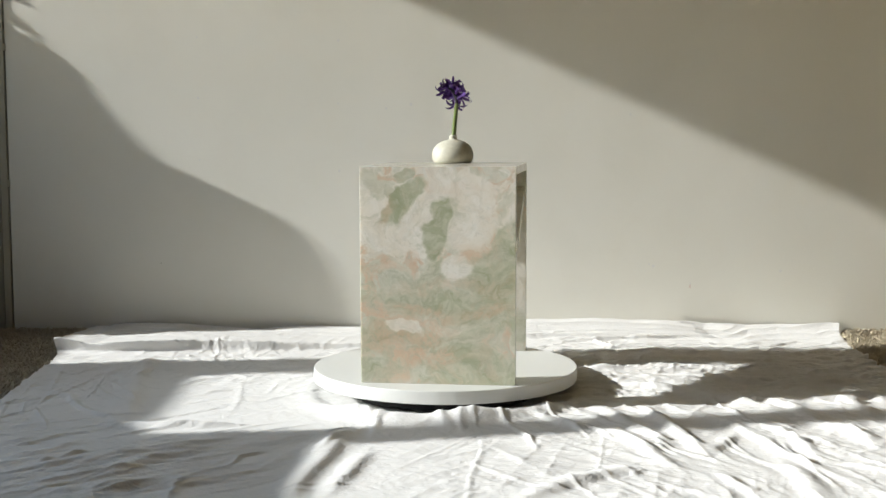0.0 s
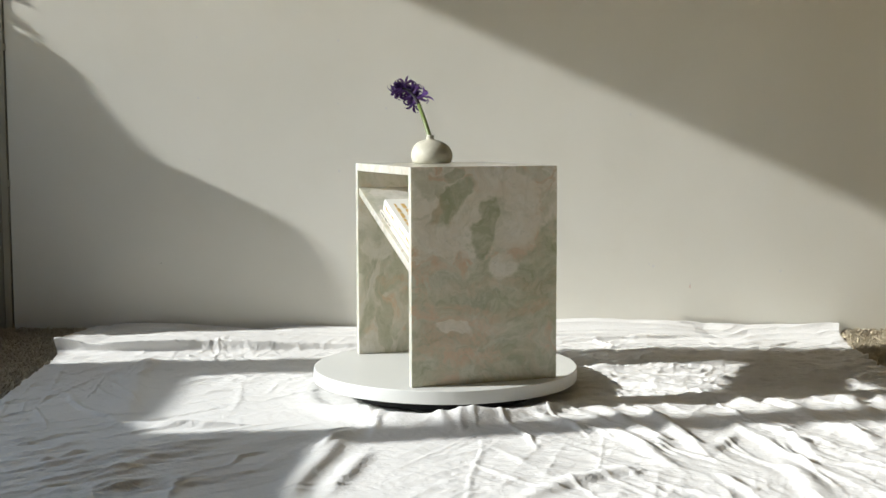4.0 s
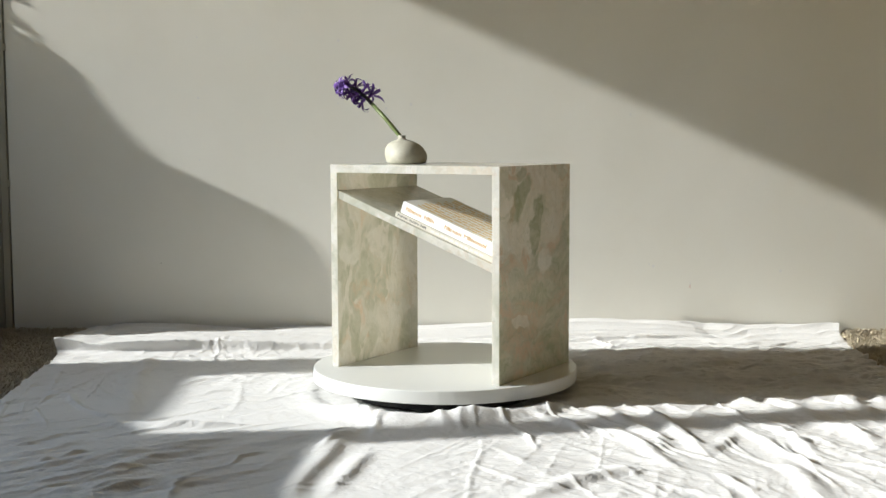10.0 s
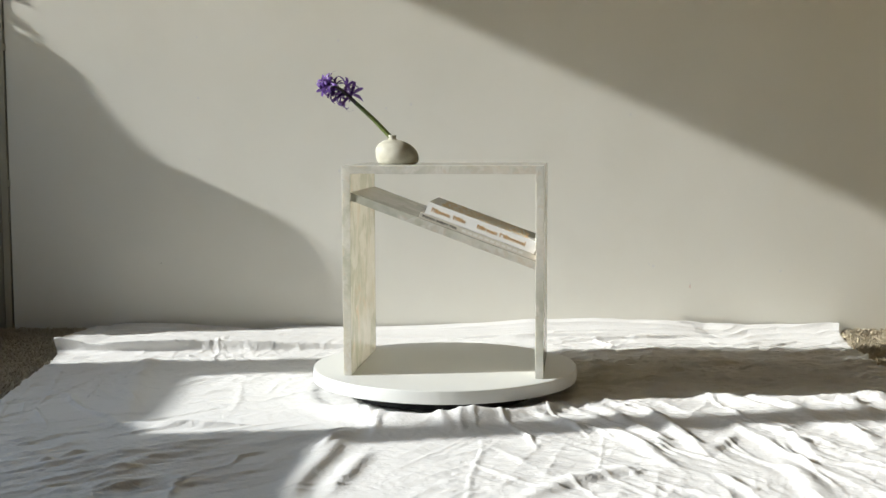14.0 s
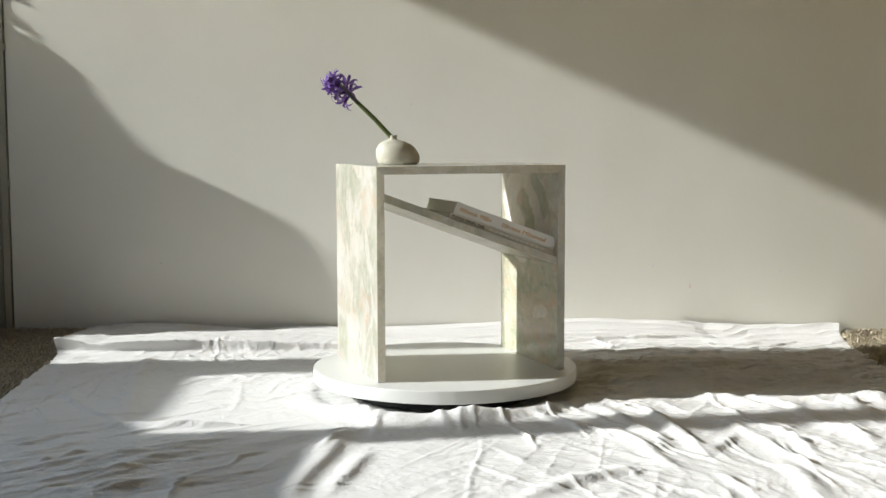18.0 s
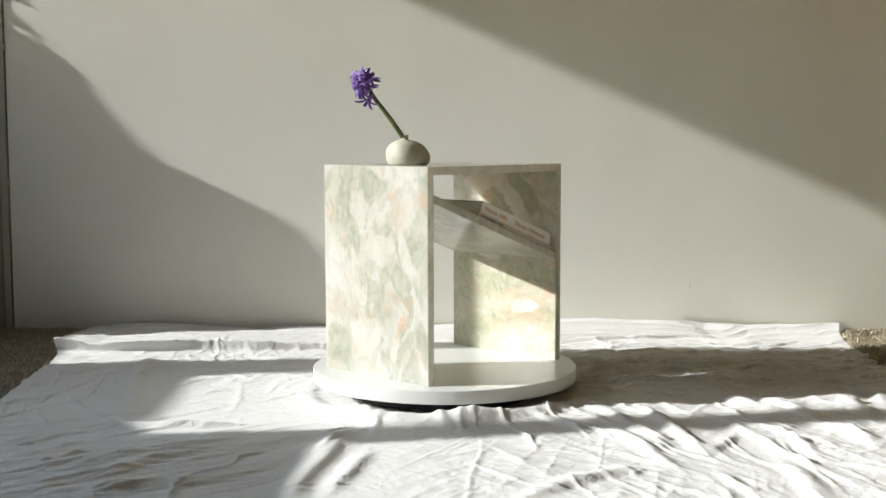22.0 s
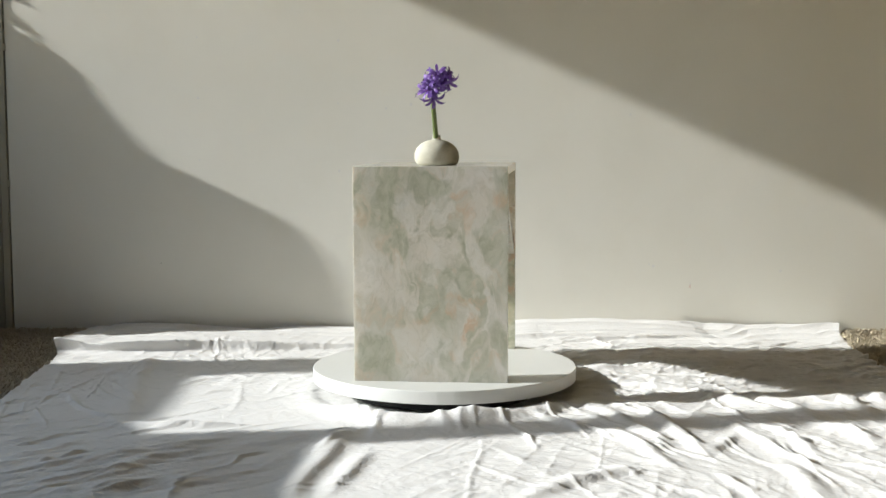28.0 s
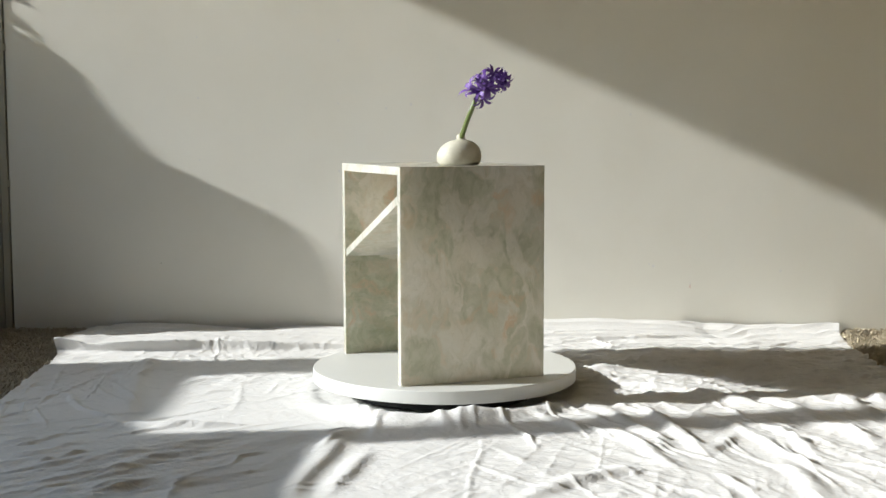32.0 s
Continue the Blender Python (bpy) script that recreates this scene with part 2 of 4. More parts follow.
def petal_material():
    m = Nodes("petal", 0.5)
    m.bsdf.inputs["Subsurface Weight"].default_value = 0.15
    m.bsdf.inputs["Subsurface Radius"].default_value = (0.004, 0.002, 0.006)
    info = m.add("ShaderNodeObjectInfo").outputs["Random"]
    m.color(m.mix(m.noise(120, 3), m.mix(info, (0.06, 0.022, 0.17), (0.115, 0.045, 0.27)), (0.19, 0.09, 0.37)))
    return m.mat


def stem_material(name, a, b):
    m = Nodes(name, 0.45)
    m.color(m.mix(m.noise(60, 4, at=m.stretched(3, 3, 0.5)), a, b))
    m.bump(m.noise(200, 3, at=m.stretched(4, 4, 0.4)), 0.2, 0.0006)
    return m.mat


PETAL = petal_material()
STEM = stem_material("green_stem", (0.09, 0.135, 0.03), (0.18, 0.215, 0.065))
STALK = stem_material("dark_stalk", (0.035, 0.03, 0.045), (0.07, 0.05, 0.07))
LEAF = stem_material("leaf", (0.04, 0.09, 0.03), (0.08, 0.14, 0.05))
TERRACOTTA = painted("terracotta", (0.42, 0.2, 0.12), 0.8, 120).mat
PAPER = painted("book_paper", (0.80, 0.77, 0.69), 0.7, 400, 0.05).mat
COVER = painted("book_cover", (0.84, 0.83, 0.79), 0.55, 300, 0.04).mat
GREY_COVER = painted("grey_book_cover", (0.66, 0.62, 0.53), 0.6, 300, 0.06).mat
GOLD = painted("gold_print", (0.56, 0.31, 0.075), 0.45, 300, 0.1).mat
FOIL = Nodes("gold_foil", 0.42, 0.35).color((0.72, 0.49, 0.17)).mat
INK = painted("black_print", (0.025, 0.025, 0.025), 0.6, 300).mat
PALE_INK = painted("pale_print", (0.76, 0.74, 0.68), 0.6, 300).mat


# ---- mesh helpers ----
def part(name, bm, material, parent=None, label="", smooth=False):
    me = bpy.data.meshes.new(name)
    if isinstance(bm, bmesh.types.BMesh):
        bm.to_mesh(me)
        bm.free()
    else:
        me.from_pydata(*bm)
    me.materials.append(material)
    if smooth:
        me.shade_smooth()
    ob = new(name, me)
    if parent:
        ob.parent = parent
    return tagged(ob, label)


def box(x0, x1, y0, y1, z0, z1, bevel=0.0, segments=2):
    bm = bmesh.new()
    bmesh.ops.create_cube(bm, size=1)
    for v in bm.verts:
        v.co = Vector((x0 + (v.co.x + 0.5) * (x1 - x0), y0 + (v.co.y + 0.5) * (y1 - y0), z0 + (v.co.z + 0.5) * (z1 - z0)))
    if bevel:
        bmesh.ops.bevel(bm, geom=bm.edges[:], offset=bevel, segments=segments, profile=0.5, affect="EDGES")
    return bm


def moved(bm, m):
    bm.transform(m)
    return bm


def lathe(profile, steps=64, shear=None):
    """A turned body from (radius, height) pairs; shear gives the sideways shift of the axis at a height."""
    verts, faces = [], []
    for r, z in profile:
        for i in range(steps):
            a = 2 * math.pi * i / steps
            s = shear(z) if shear else (0, 0)
            verts.append((r * math.cos(a) + s[0], r * math.sin(a) + s[1], z))
    for j in range(len(profile) - 1):
        for i in range(steps):
            k = (i + 1) % steps
            faces.append((j * steps + i, j * steps + k, (j + 1) * steps + k, (j + 1) * steps + i))
    faces.append(tuple(range(steps))[::-1])
    faces.append(tuple((len(profile) - 1) * steps + i for i in range(steps)))
    return verts, [], faces


def tube(points, radii, steps=10):
    verts, faces = [], []
    n = len(points)
    for j, pt in enumerate(points):
        pt = Vector(pt)
        way = Vector(points[min(j + 1, n - 1)]) - Vector(points[max(j - 1, 0)])
        q = way.to_track_quat("Z", "Y")
        for i in range(steps):
            a = 2 * math.pi * i / steps
            verts.append(pt + q @ Vector((radii[j] * math.cos(a), radii[j] * math.sin(a), 0)))
    for j in range(n - 1):
        for i in range(steps):
            k = (i + 1) % steps
            faces.append((j * steps + i, j * steps + k, (j + 1) * steps + k, (j + 1) * steps + i))
    faces.append(tuple(range(steps))[::-1])
    faces.append(tuple((n - 1) * steps + i for i in range(steps)))
    return [tuple(v) for v in verts], [], faces


def thing(name, label, category, group=""):
    return tagged(new(name), label, category, group)


def setting(ob, label, category):
    return tagged(ob, label, category, kind="structure")


# smooth gradient noise on arrays, for the sheet
GRAD = np.random.RandomState(7).rand(256, 256) * 2 * np.pi


def perlin(x, y, seed=0):
    x, y = x + seed * 17.31, y + seed * 9.73
    xi, yi = np.floor(x).astype(int), np.floor(y).astype(int)
    xf, yf = x - xi, y - yi
    u, v = xf ** 3 * (xf * (xf * 6 - 15) + 10), yf ** 3 * (yf * (yf * 6 - 15) + 10)

    def corner(i, j):
        g = GRAD[(xi + i) % 256, (yi + j) % 256]
        return np.cos(g) * (xf - i) + np.sin(g) * (yf - j)

    a = corner(0, 0) * (1 - u) + corner(1, 0) * u
    b = corner(0, 1) * (1 - u) + corner(1, 1) * u
    return a * (1 - v) + b * v


# ---- the room ----
FLOOR = -0.072
CEILING = 2.45
WALL_TURN = -0.012  # the back wall is turned a little to catch more grazing sun
WINDOW_X = -2.3


def on_wall(x):
    return 0.826 + WALL_TURN * x


def slab_along(name, x0, x1, z0, z1, proud, thick, material, parent=None, label=""):
    """A slab on the back wall, proud of its face by that much."""
    bm = bmesh.new()
    for back in (0, 1):
        for x, z in ((x0, z0), (x1, z0), (x1, z1), (x0, z1)):
            bm.verts.new((x, on_wall(x) - proud + back * thick, z))
    bm.verts.ensure_lookup_table()
    v = bm.verts
    for f in ((0, 1, 2, 3), (7, 6, 5, 4), (4, 5, 1, 0), (5, 6, 2, 1), (6, 7, 3, 2), (7, 4, 0, 3)):
        bm.faces.new([v[i] for i in f])
    return part(name, bm, material, parent, label)


def build_room():
    floor = part("floor", box(-2.5, 2.6, -5.2, 1.1, FLOOR - 0.1, FLOOR), CARPET)
    setting(floor, "beige wool carpet covering the floor", "carpet")
    wall = slab_along("wall_back", -1.2725, 2.6, FLOOR - 0.05, CEILING, 0.0, 0.14, WALL)
    setting(wall, "off-white painted wall with filled nail holes", "wall")
    behind = slab_along("wall_behind_door", -2.5, -1.2, FLOOR - 0.05, CEILING, -0.15, 0.1, PLASTER)
    setting(behind, "plain plaster wall behind the door", "wall")
    # unseen side wall; its ochre warms the light bounced onto the sheet
    right = part("wall_right", box(2.45, 2.6, -5.2, 0.86, FLOOR, CEILING), WARM_BOUNCE)
    setting(right, "plain unseen side wall, ochre to warm the bounced light", "wall")
    front = part("wall_front", box(-2.5, 2.45, -5.2, -5.05, FLOOR, CEILING), PLASTER)
    setting(front, "plain tan wall across the room, unseen, toned for bounced light", "wall")
    ceiling = part("ceiling", box(-2.5, 2.6, -5.2, 1.1, CEILING, CEILING + 0.1), PLASTER)
    setting(ceiling, "plain tan ceiling, unseen, toned for bounced light", "ceiling")

    # unseen window wall, shaped for the shade: piers, low blocks, lintel round three openings
    for name, y0, y1, z0, z1 in (
            ("wall_window_lintel", -5.05, 1.05, 1.89, CEILING),
            ("wall_window_sill_back", 0.104, 0.815, FLOOR, 0.54),
            ("wall_window_sill_middle", -0.626, -0.081, FLOOR, 0.722),
            ("wall_window_sill_front", -3.2, -0.732, FLOOR, 0.88),
            ("wall_window_pier_back", -0.081, 0.104, FLOOR, 1.89),
            ("wall_window_pier_front", -0.732, -0.626, FLOOR, 1.89),
            ("wall_window_end", -5.05, -3.2, FLOOR, 1.89),
            ("wall_window_corner", 0.815, 1.05, FLOOR, 1.89)):
        w = part(name, box(WINDOW_X - 0.05, WINDOW_X, y0, y1, z0, z1), PLASTER)
        setting(w, "plain unseen wall, added to shape the sunlight", "wall")

    # marks on the back wall
    for i, (x, z) in enumerate(((-0.719, 0.786), (-0.719, 0.614), (-0.315, 0.775), (-0.317, 0.597), (-0.18, 0.583), (-0.109, 0.594),
                                (-0.718, 0.437), (-0.316, 0.405), (0.584, 0.131), (0.572, 0.137), (0.514, 0.563), (0.946, 0.117), (0.69, 0.080))):
        bm = bmesh.new()
        bmesh.ops.create_icosphere(bm, subdivisions=2, radius=1)
        r = 0.0022 + 0.0012 * ((i * 7) % 3) / 2
        moved(bm, Matrix.Translation((x, on_wall(x), z)) @ Matrix.Diagonal((r * 1.2, 0.0004, r * 1.3, 1)))
        part("filler_spot", bm, FILLER, wall, smooth=True)
    slab_along("scuff", 0.6885, 0.6905, 0.068, 0.077, 0.0003, 0.002, RED_MARK, wall, "small red scuff")
    slab_along("scuff", -0.840, -0.834, 0.1385, 0.140, 0.0003, 0.002, DOOR_PAINT, wall, "small dark scuff")
    slab_along("joint", 0.097, 0.103, 0.36, 1.0, 0.00007, 0.002, WALL, wall)

    part("scuff", tube([(0.273, on_wall(0.273), 0.569), (0.310, on_wall(0.31), 0.515), (0.346, on_wall(0.346), 0.456)], (0.0002, 0.0004, 0.0002), 6), WALL, wall, "thin slanting scratch")

    # the edge of a door that stands flush in the back wall
    door = thing("door_1", "grey-white painted door standing flush in the wall", "door")
    tagged(door, kind="structure")
    slab_along("casing", -1.297, -1.2775, FLOOR, CEILING, 0.004, 0.05, DOOR_PAINT, door)
    slab_along("leaf", -2.25, -1.3015, FLOOR, 2.02, -0.003, 0.045, DOOR_PAINT, door)
    # a near-black strip set back in the gap paints its shade
    slab_along("gap", -1.2775, -1.2725, FLOOR, CEILING, -0.03, 0.02, GAP_SHADE, door)
    for z in (0.36, 0.75):
        slab_along("latch", -1.2772, -1.2705, z, z + 0.022, 0.003, 0.01, DOOR_PAINT, door)


build_room()

# ---- the sheet ----
# ridges that can be told apart: start, end, height, half width
FOLDS = [(-0.640, -0.250, -0.743, 0.310, 0.009, 0.030), (0.196, 0.685, 0.720, 0.805, 0.012, 0.02), (0.548, -0.361, 0.631, -0.634, 0.007, 0.016)]

# folds that bend, by their part of the sheet: height, half width, points
LEFT_FOLDS = [(0.011, 0.0243, ((-0.724, -0.706), (-0.65, -0.65), (-0.564, -0.613), (-0.52, -0.556), (-0.46, -0.511), (-0.387, -0.409))), (0.011, 0.0243, ((-0.608, -0.719), (-0.541, -0.691), (-0.505, -0.613), (-0.467, -0.567), (-0.422, -0.547))),
    (0.01, 0.0224, ((-0.552, -0.837), (-0.501, -0.77), (-0.434, -0.747), (-0.338, -0.676))), (0.0064, 0.0156, ((-0.641, -0.784), (-0.583, -0.795), (-0.51, -0.77), (-0.464, -0.737))),
    (0.013, 0.020, ((-0.66, -0.345), (-0.57, -0.355), (-0.48, -0.35), (-0.40, -0.34))), (0.006, 0.01, ((-0.9, -0.052), (-0.81, -0.081), (-0.736, -0.218), (-0.679, -0.274), (-0.644, -0.318))),
    (0.004, 0.006, ((-0.688, -0.664), (-0.657, -0.599), (-0.621, -0.521))), (0.004, 0.007, ((-0.641, -0.454), (-0.564, -0.388), (-0.487, -0.346))),
    (0.005, 0.008, ((-0.796, -0.518), (-0.744, -0.505), (-0.715, -0.424))), (0.005, 0.01, ((-0.759, -0.614), (-0.707, -0.569), (-0.665, -0.48))),
    (0.004, 0.008, ((-0.454, -0.704), (-0.424, -0.67), (-0.345, -0.633))), (0.003, 0.0108, ((-0.425, -0.836), (-0.426, -0.744), (-0.409, -0.694))),
    (0.004, 0.007, ((-0.368, -0.641), (-0.348, -0.566), (-0.304, -0.527)))]
MIDDLE_FOLDS = [(0.0125, 0.027, ((-0.237, -0.841), (-0.217, -0.692), (-0.198, -0.526), (-0.184, -0.39))), (0.0085, 0.02, ((-0.168, -0.78), (-0.15, -0.657), (-0.136, -0.537))),
    (0.0016, 0.008, ((-0.436, -0.258), (-0.445, -0.096), (-0.465, 0.155))), (0.0016, 0.006, ((-0.392, -0.05), (-0.367, 0.075))),
    (0.007, 0.011, ((-0.213, -0.526), (-0.202, -0.443), (-0.169, -0.399))), (0.0016, 0.006, ((0.074, -0.389), (0.067, -0.563), (0.054, -0.74), (0.044, -0.839))),
    (0.002, 0.006, ((0.015, -0.571), (0.049, -0.548), (0.072, -0.516))), (0.0015, 0.005, ((-0.005, -0.803), (0.022, -0.778), (0.053, -0.763))),
    (0.01, 0.022, ((0.134, -0.838), (0.203, -0.745), (0.262, -0.699), (0.311, -0.678), (0.329, -0.698))), (0.0042, 0.009, ((-0.185, -0.162), (-0.152, -0.281), (-0.14, -0.362))),
    (0.0042, 0.009, ((-0.111, -0.215), (-0.137, -0.33), (-0.134, -0.443))), (0.0042, 0.01, ((-0.047, -0.215), (-0.016, -0.295), (0.018, -0.362))),
    (0.0036, 0.009, ((0.03, -0.245), (0.037, -0.329), (0.042, -0.398))), (0.002, 0.006, ((0.062, -0.28), (0.072, -0.375)))]
RIGHT_FOLDS = [(0.013, 0.016, ((0.296, -0.396), (0.342, -0.448), (0.367, -0.522), (0.392, -0.643))), (0.01, 0.014, ((0.363, -0.373), (0.391, -0.431), (0.402, -0.514))),
    (0.0055, 0.0168, ((0.473, -0.561), (0.513, -0.473), (0.543, -0.43))), (0.01, 0.016, ((0.462, -0.67), (0.475, -0.737), (0.507, -0.775))),
    (0.012, 0.022, ((0.586, -0.605), (0.591, -0.71), (0.6, -0.834))), (0.01, 0.014, ((0.57, -0.358), (0.633, -0.408), (0.661, -0.597))),
    (0.008, 0.014, ((0.742, -0.358), (0.767, -0.416), (0.785, -0.539))), (0.014, 0.024, ((0.524, -0.115), (0.603, -0.159), (0.691, -0.267))),
    (0.012, 0.022, ((0.658, -0.126), (0.706, -0.211), (0.732, -0.301))), (0.014, 0.022, ((0.733, -0.153), (0.814, -0.158), (0.85, -0.276))),
    (0.013, 0.024, ((0.855, -0.102), (0.905, -0.113), (0.911, -0.173))), (0.008, 0.014, ((0.175, -0.255), (0.246, -0.351), (0.274, -0.396))),
    (0.01, 0.016, ((0.293, -0.213), (0.339, -0.303), (0.372, -0.418))), (0.01, 0.015, ((0.399, -0.192), (0.418, -0.327), (0.465, -0.561)))]
BACK_FOLDS = [(0.008, 0.01, ((0.403, 0.639), (0.416, 0.53), (0.44, 0.504))),
    (0.01, 0.01, ((0.316, 0.62), (0.41, 0.639), (0.552, 0.658), (0.699, 0.696))), (0.002, 0.008, ((-0.63, -0.039), (-0.568, 0.074), (-0.487, 0.128))),
    (0.002, 0.008, ((-0.628, -0.097), (-0.568, -0.038), (-0.483, -0.026))), (0.0015, 0.006, ((-0.571, -0.18), (-0.512, -0.125), (-0.437, -0.141))),
    (0.01, 0.018, ((0.271, 0.077), (0.39, 0.008), (0.614, -0.109)))]
BENT = LEFT_FOLDS + MIDDLE_FOLDS + RIGHT_FOLDS + BACK_FOLDS

# patches of fine wrinkles: centre, spread, how many, heading and its scatter, height, half width
PATCHES = [(-0.60, -0.62, 0.26, 0.17, 60, 38, 6, 0.0020, 0.0048), (-0.86, -0.10, 0.12, 0.24, 60, 60, 30, 0.0022, 0.0060), (-0.45, -0.70, 0.18, 0.14, 40, 36, 7, 0.0016, 0.0048),
           (0.65, 0.26, 0.34, 0.17, 240, 3, 10, 0.0040, 0.0052), (0.35, 0.05, 0.12, 0.10, 30, -8, 8, 0.0035, 0.008), (0.6, -0.45, 0.35, 0.28, 60, -58, 14, 0.0030, 0.0080),
           (0.12, -0.60, 0.20, 0.20, 30, 25, 18, 0.0010, 0.0060), (-0.40, -0.15, 0.22, 0.20, 40, 30, 15, 0.0009, 0.0060), (-0.45, 0.47, 0.25, 0.05, 30, 100, 40, 0.0012, 0.0070),
           (0.5, 0.60, 0.40, 0.10, 60, 8, 20, 0.0028, 0.0080)]


def fine_wrinkles():
    rng = random.Random(21)
    rows = []
    for cx, cy, sx, sy, count, heading, scatter, high, wide in PATCHES:
        for _ in range(count):
            x, y = cx + rng.uniform(-1.4, 1.4) * sx, cy + rng.uniform(-1.4, 1.4) * sy
            a = radians(heading + rng.gauss(0, scatter))
            n = rng.uniform(0.04, 0.15) * (2.0 if cx < 0 and cy < -0.4 else 1.0)
            k = rng.uniform(0.4, 1.3)
            if abs(x + 0.19) < 0.12 and y < -0.35:
                continue  # the two thick folds there are smooth
            rows.append((x - n * math.cos(a), y - n * math.sin(a), x + n * math.cos(a), y + n * math.sin(a), high * k, wide * rng.uniform(0.6, 1.3)))
    return rows


def ridge(h, x, y, x0, y0, x1, y1, height, w, soft=0.025):
    """Adds one ridge to the heights, steeper on one side."""
    reach = 3 * w + 2 * soft
    at = np.nonzero((x > min(x0, x1) - reach) & (x < max(x0, x1) + reach) & (y > min(y0, y1) - reach) & (y < max(y0, y1) + reach))
    if not len(at[0]):
        return
    dx, dy = x1 - x0, y1 - y0
    n = math.hypot(dx, dy)
    px, py = x[at] - x0, y[at] - y0
    t, d = (px * dx + py * dy) / n, (px * dy - py * dx) / n
    ends = 1 / (1 + np.exp(-t / soft)) / (1 + np.exp((t - n) / soft))
    h[at] += height * np.exp(-(d / np.where(d > 0, w * 0.6, w)) ** 2) * ends


def bent(h, x, y, height, w, points):
    """A ridge along a bent line, thinning out at both ends."""
    best = np.full(x.shape, 9.0)
    where = np.zeros(x.shape)
    steep = np.ones(x.shape)
    for k, ((x0, y0), (x1, y1)) in enumerate(zip(points, points[1:])):
        dx, dy = x1 - x0, y1 - y0
        n = dx * dx + dy * dy
        t = np.clip(((x - x0) * dx + (y - y0) * dy) / n, 0, 1)
        d = np.hypot(x - x0 - t * dx, y - y0 - t * dy)
        closer = d < best
        best = np.where(closer, d, best)
        where = np.where(closer, (k + t) / (len(points) - 1), where)
        steep = np.where(closer, (x - x0) * dy - (y - y0) * dx, steep)
    h += height * np.exp(-(best / np.where(steep > 0, w * 0.75, w * 1.15)) ** 2) * (0.15 + 0.85 * np.sin(np.pi * np.clip(where, 0.02, 0.98)) ** 0.6)


# the rolled hem at the back corner: x, y of its crest, height
HEM_X, HEM_Y, HEM_H = (-1.08, -1.0, -0.93, -0.86, -0.73, -0.50, -0.30, -0.10), (0.455, 0.455, 0.445, 0.445, 0.46, 0.48, 0.53, 0.57), (0.040, 0.042, 0.026, 0.030, 0.032, 0.026, 0.012, 0.0)


def hem(x, y):
    d = y - np.interp(x, HEM_X, HEM_Y)
    return np.interp(x, HEM_X, HEM_H) * np.where(d < 0, np.exp(-(d / 0.016) ** 2), 0.45 + 0.55 * np.exp(-(d / 0.03) ** 2))


def sheet_height(x, y):
    h = 0.005 * perlin(x * 2.3, y * 2.3, 1) + 0.010 * (perlin(x * 1.1, y * 1.1, 2) + 0.25)
    wx = x + 0.06 * perlin(x * 5, y * 5, 3) + 0.02 * perlin(x * 14, y * 14, 4)
    wy = y + 0.06 * perlin(x * 5, y * 5, 5) + 0.02 * perlin(x * 14, y * 14, 6)
    sway = 0.06 * perlin(x * 5, y * 5, 3)
    ux, uy = x + 0.06 * perlin(x * 2.5, y * 2.5, 81) + 0.006 * perlin(x * 12, y * 12, 83), y + 0.06 * perlin(x * 2.5, y * 2.5, 82) + 0.006 * perlin(x * 12, y * 12, 84)
    # long folds: to the camera's right-hand side they run forward and out, on the other side across
    c, s = 0.53, 0.85
    along, across = wx * c - wy * s, wx * s + wy * c
    r = 1 - np.abs(perlin(across * 9, along * 2.2, 7)) * 2.4
    near = 1 / (1 + np.exp(-(-0.02 - y) * 14))
    east = 1 / (1 + np.exp(-(x - 0.1) * 8))
    h += 0.004 * np.clip(r, 0, 1) ** 2.5 * near * east
    c, s = 0.72, 0.69
    along, across = wx * c + wy * s, -wx * s + wy * c
    r = 1 - np.abs(perlin(across * 8, along * 2.0, 8)) * 2.4
    h += 0.0025 * np.clip(r, 0, 1) ** 2.5 * (1 - east) * (0.35 + 0.65 * near) * (1 - 0.85 * np.exp(-((x + 0.48) ** 2 + (y + 0.24) ** 2) / 0.24 ** 2))
    # fine ripples across, behind
    r = 1 - np.abs(perlin(wx * 4.0, wy * 25, 9)) * 2.2
    h += 0.005 * np.clip(r, 0, 1) ** 2 * (1 - near) * (0.4 + 0.6 * east)
    # long thin wrinkles, each family in its own direction and patches
    west = 1 - east
    tame = 1 - 0.6 / (1 + np.exp((0.48 - y) * 14))
    ripple = east * (1 - near) / (1 + np.exp((y - 0.46) * 30))
    families = ((-58, 8, 0.0045, near * east), (40, 9, 0.0022, (0.25 + 0.75 * near) * west), (2, 14, 0.0048, 1 - near), (38, 18, 0.0016, (0.4 + 0.6 * near) * west), (-35, 17, 0.0024, 1.0),
                (75, 18, 0.0020, 1.0), (10, 25, 0.0020, 1 + 1.4 * ripple), (-70, 27, 0.0018, 1.0), (50, 36, 0.0014, 1.0), (-6, 40, 0.0014, 1 + 2.0 * ripple), (-45, 52, 0.0010, 1.0))
    for cx, cy, size in ((-0.20, -0.72, 0.17), (-0.42, -0.20, 0.24), (-0.55, -0.32, 0.15)):
        tame = tame * (1 - 0.8 * np.exp(-((x - cx) ** 2 + (y - cy) ** 2) / size ** 2))
    shade = 1 / (1 + np.exp((x + 0.72 + 0.66 * (y + 0.039)) * 25)) / (1 + np.exp((y - 0.22) * 30))
    for k, (turn, f, a, where) in enumerate(families):
        c, s = math.cos(radians(turn)), math.sin(radians(turn))
        n = perlin((-ux * s + uy * c) * f, (ux * c + uy * s) * f * 0.16, 51 + k)
        r = np.clip(1 - np.abs(n) * 2.8, 0, 1) ** 2
        boost = (1 - 0.35 * shade + 0.3 * ripple) * (1 - (0.7 if k > 3 else 0.45) * west * near)
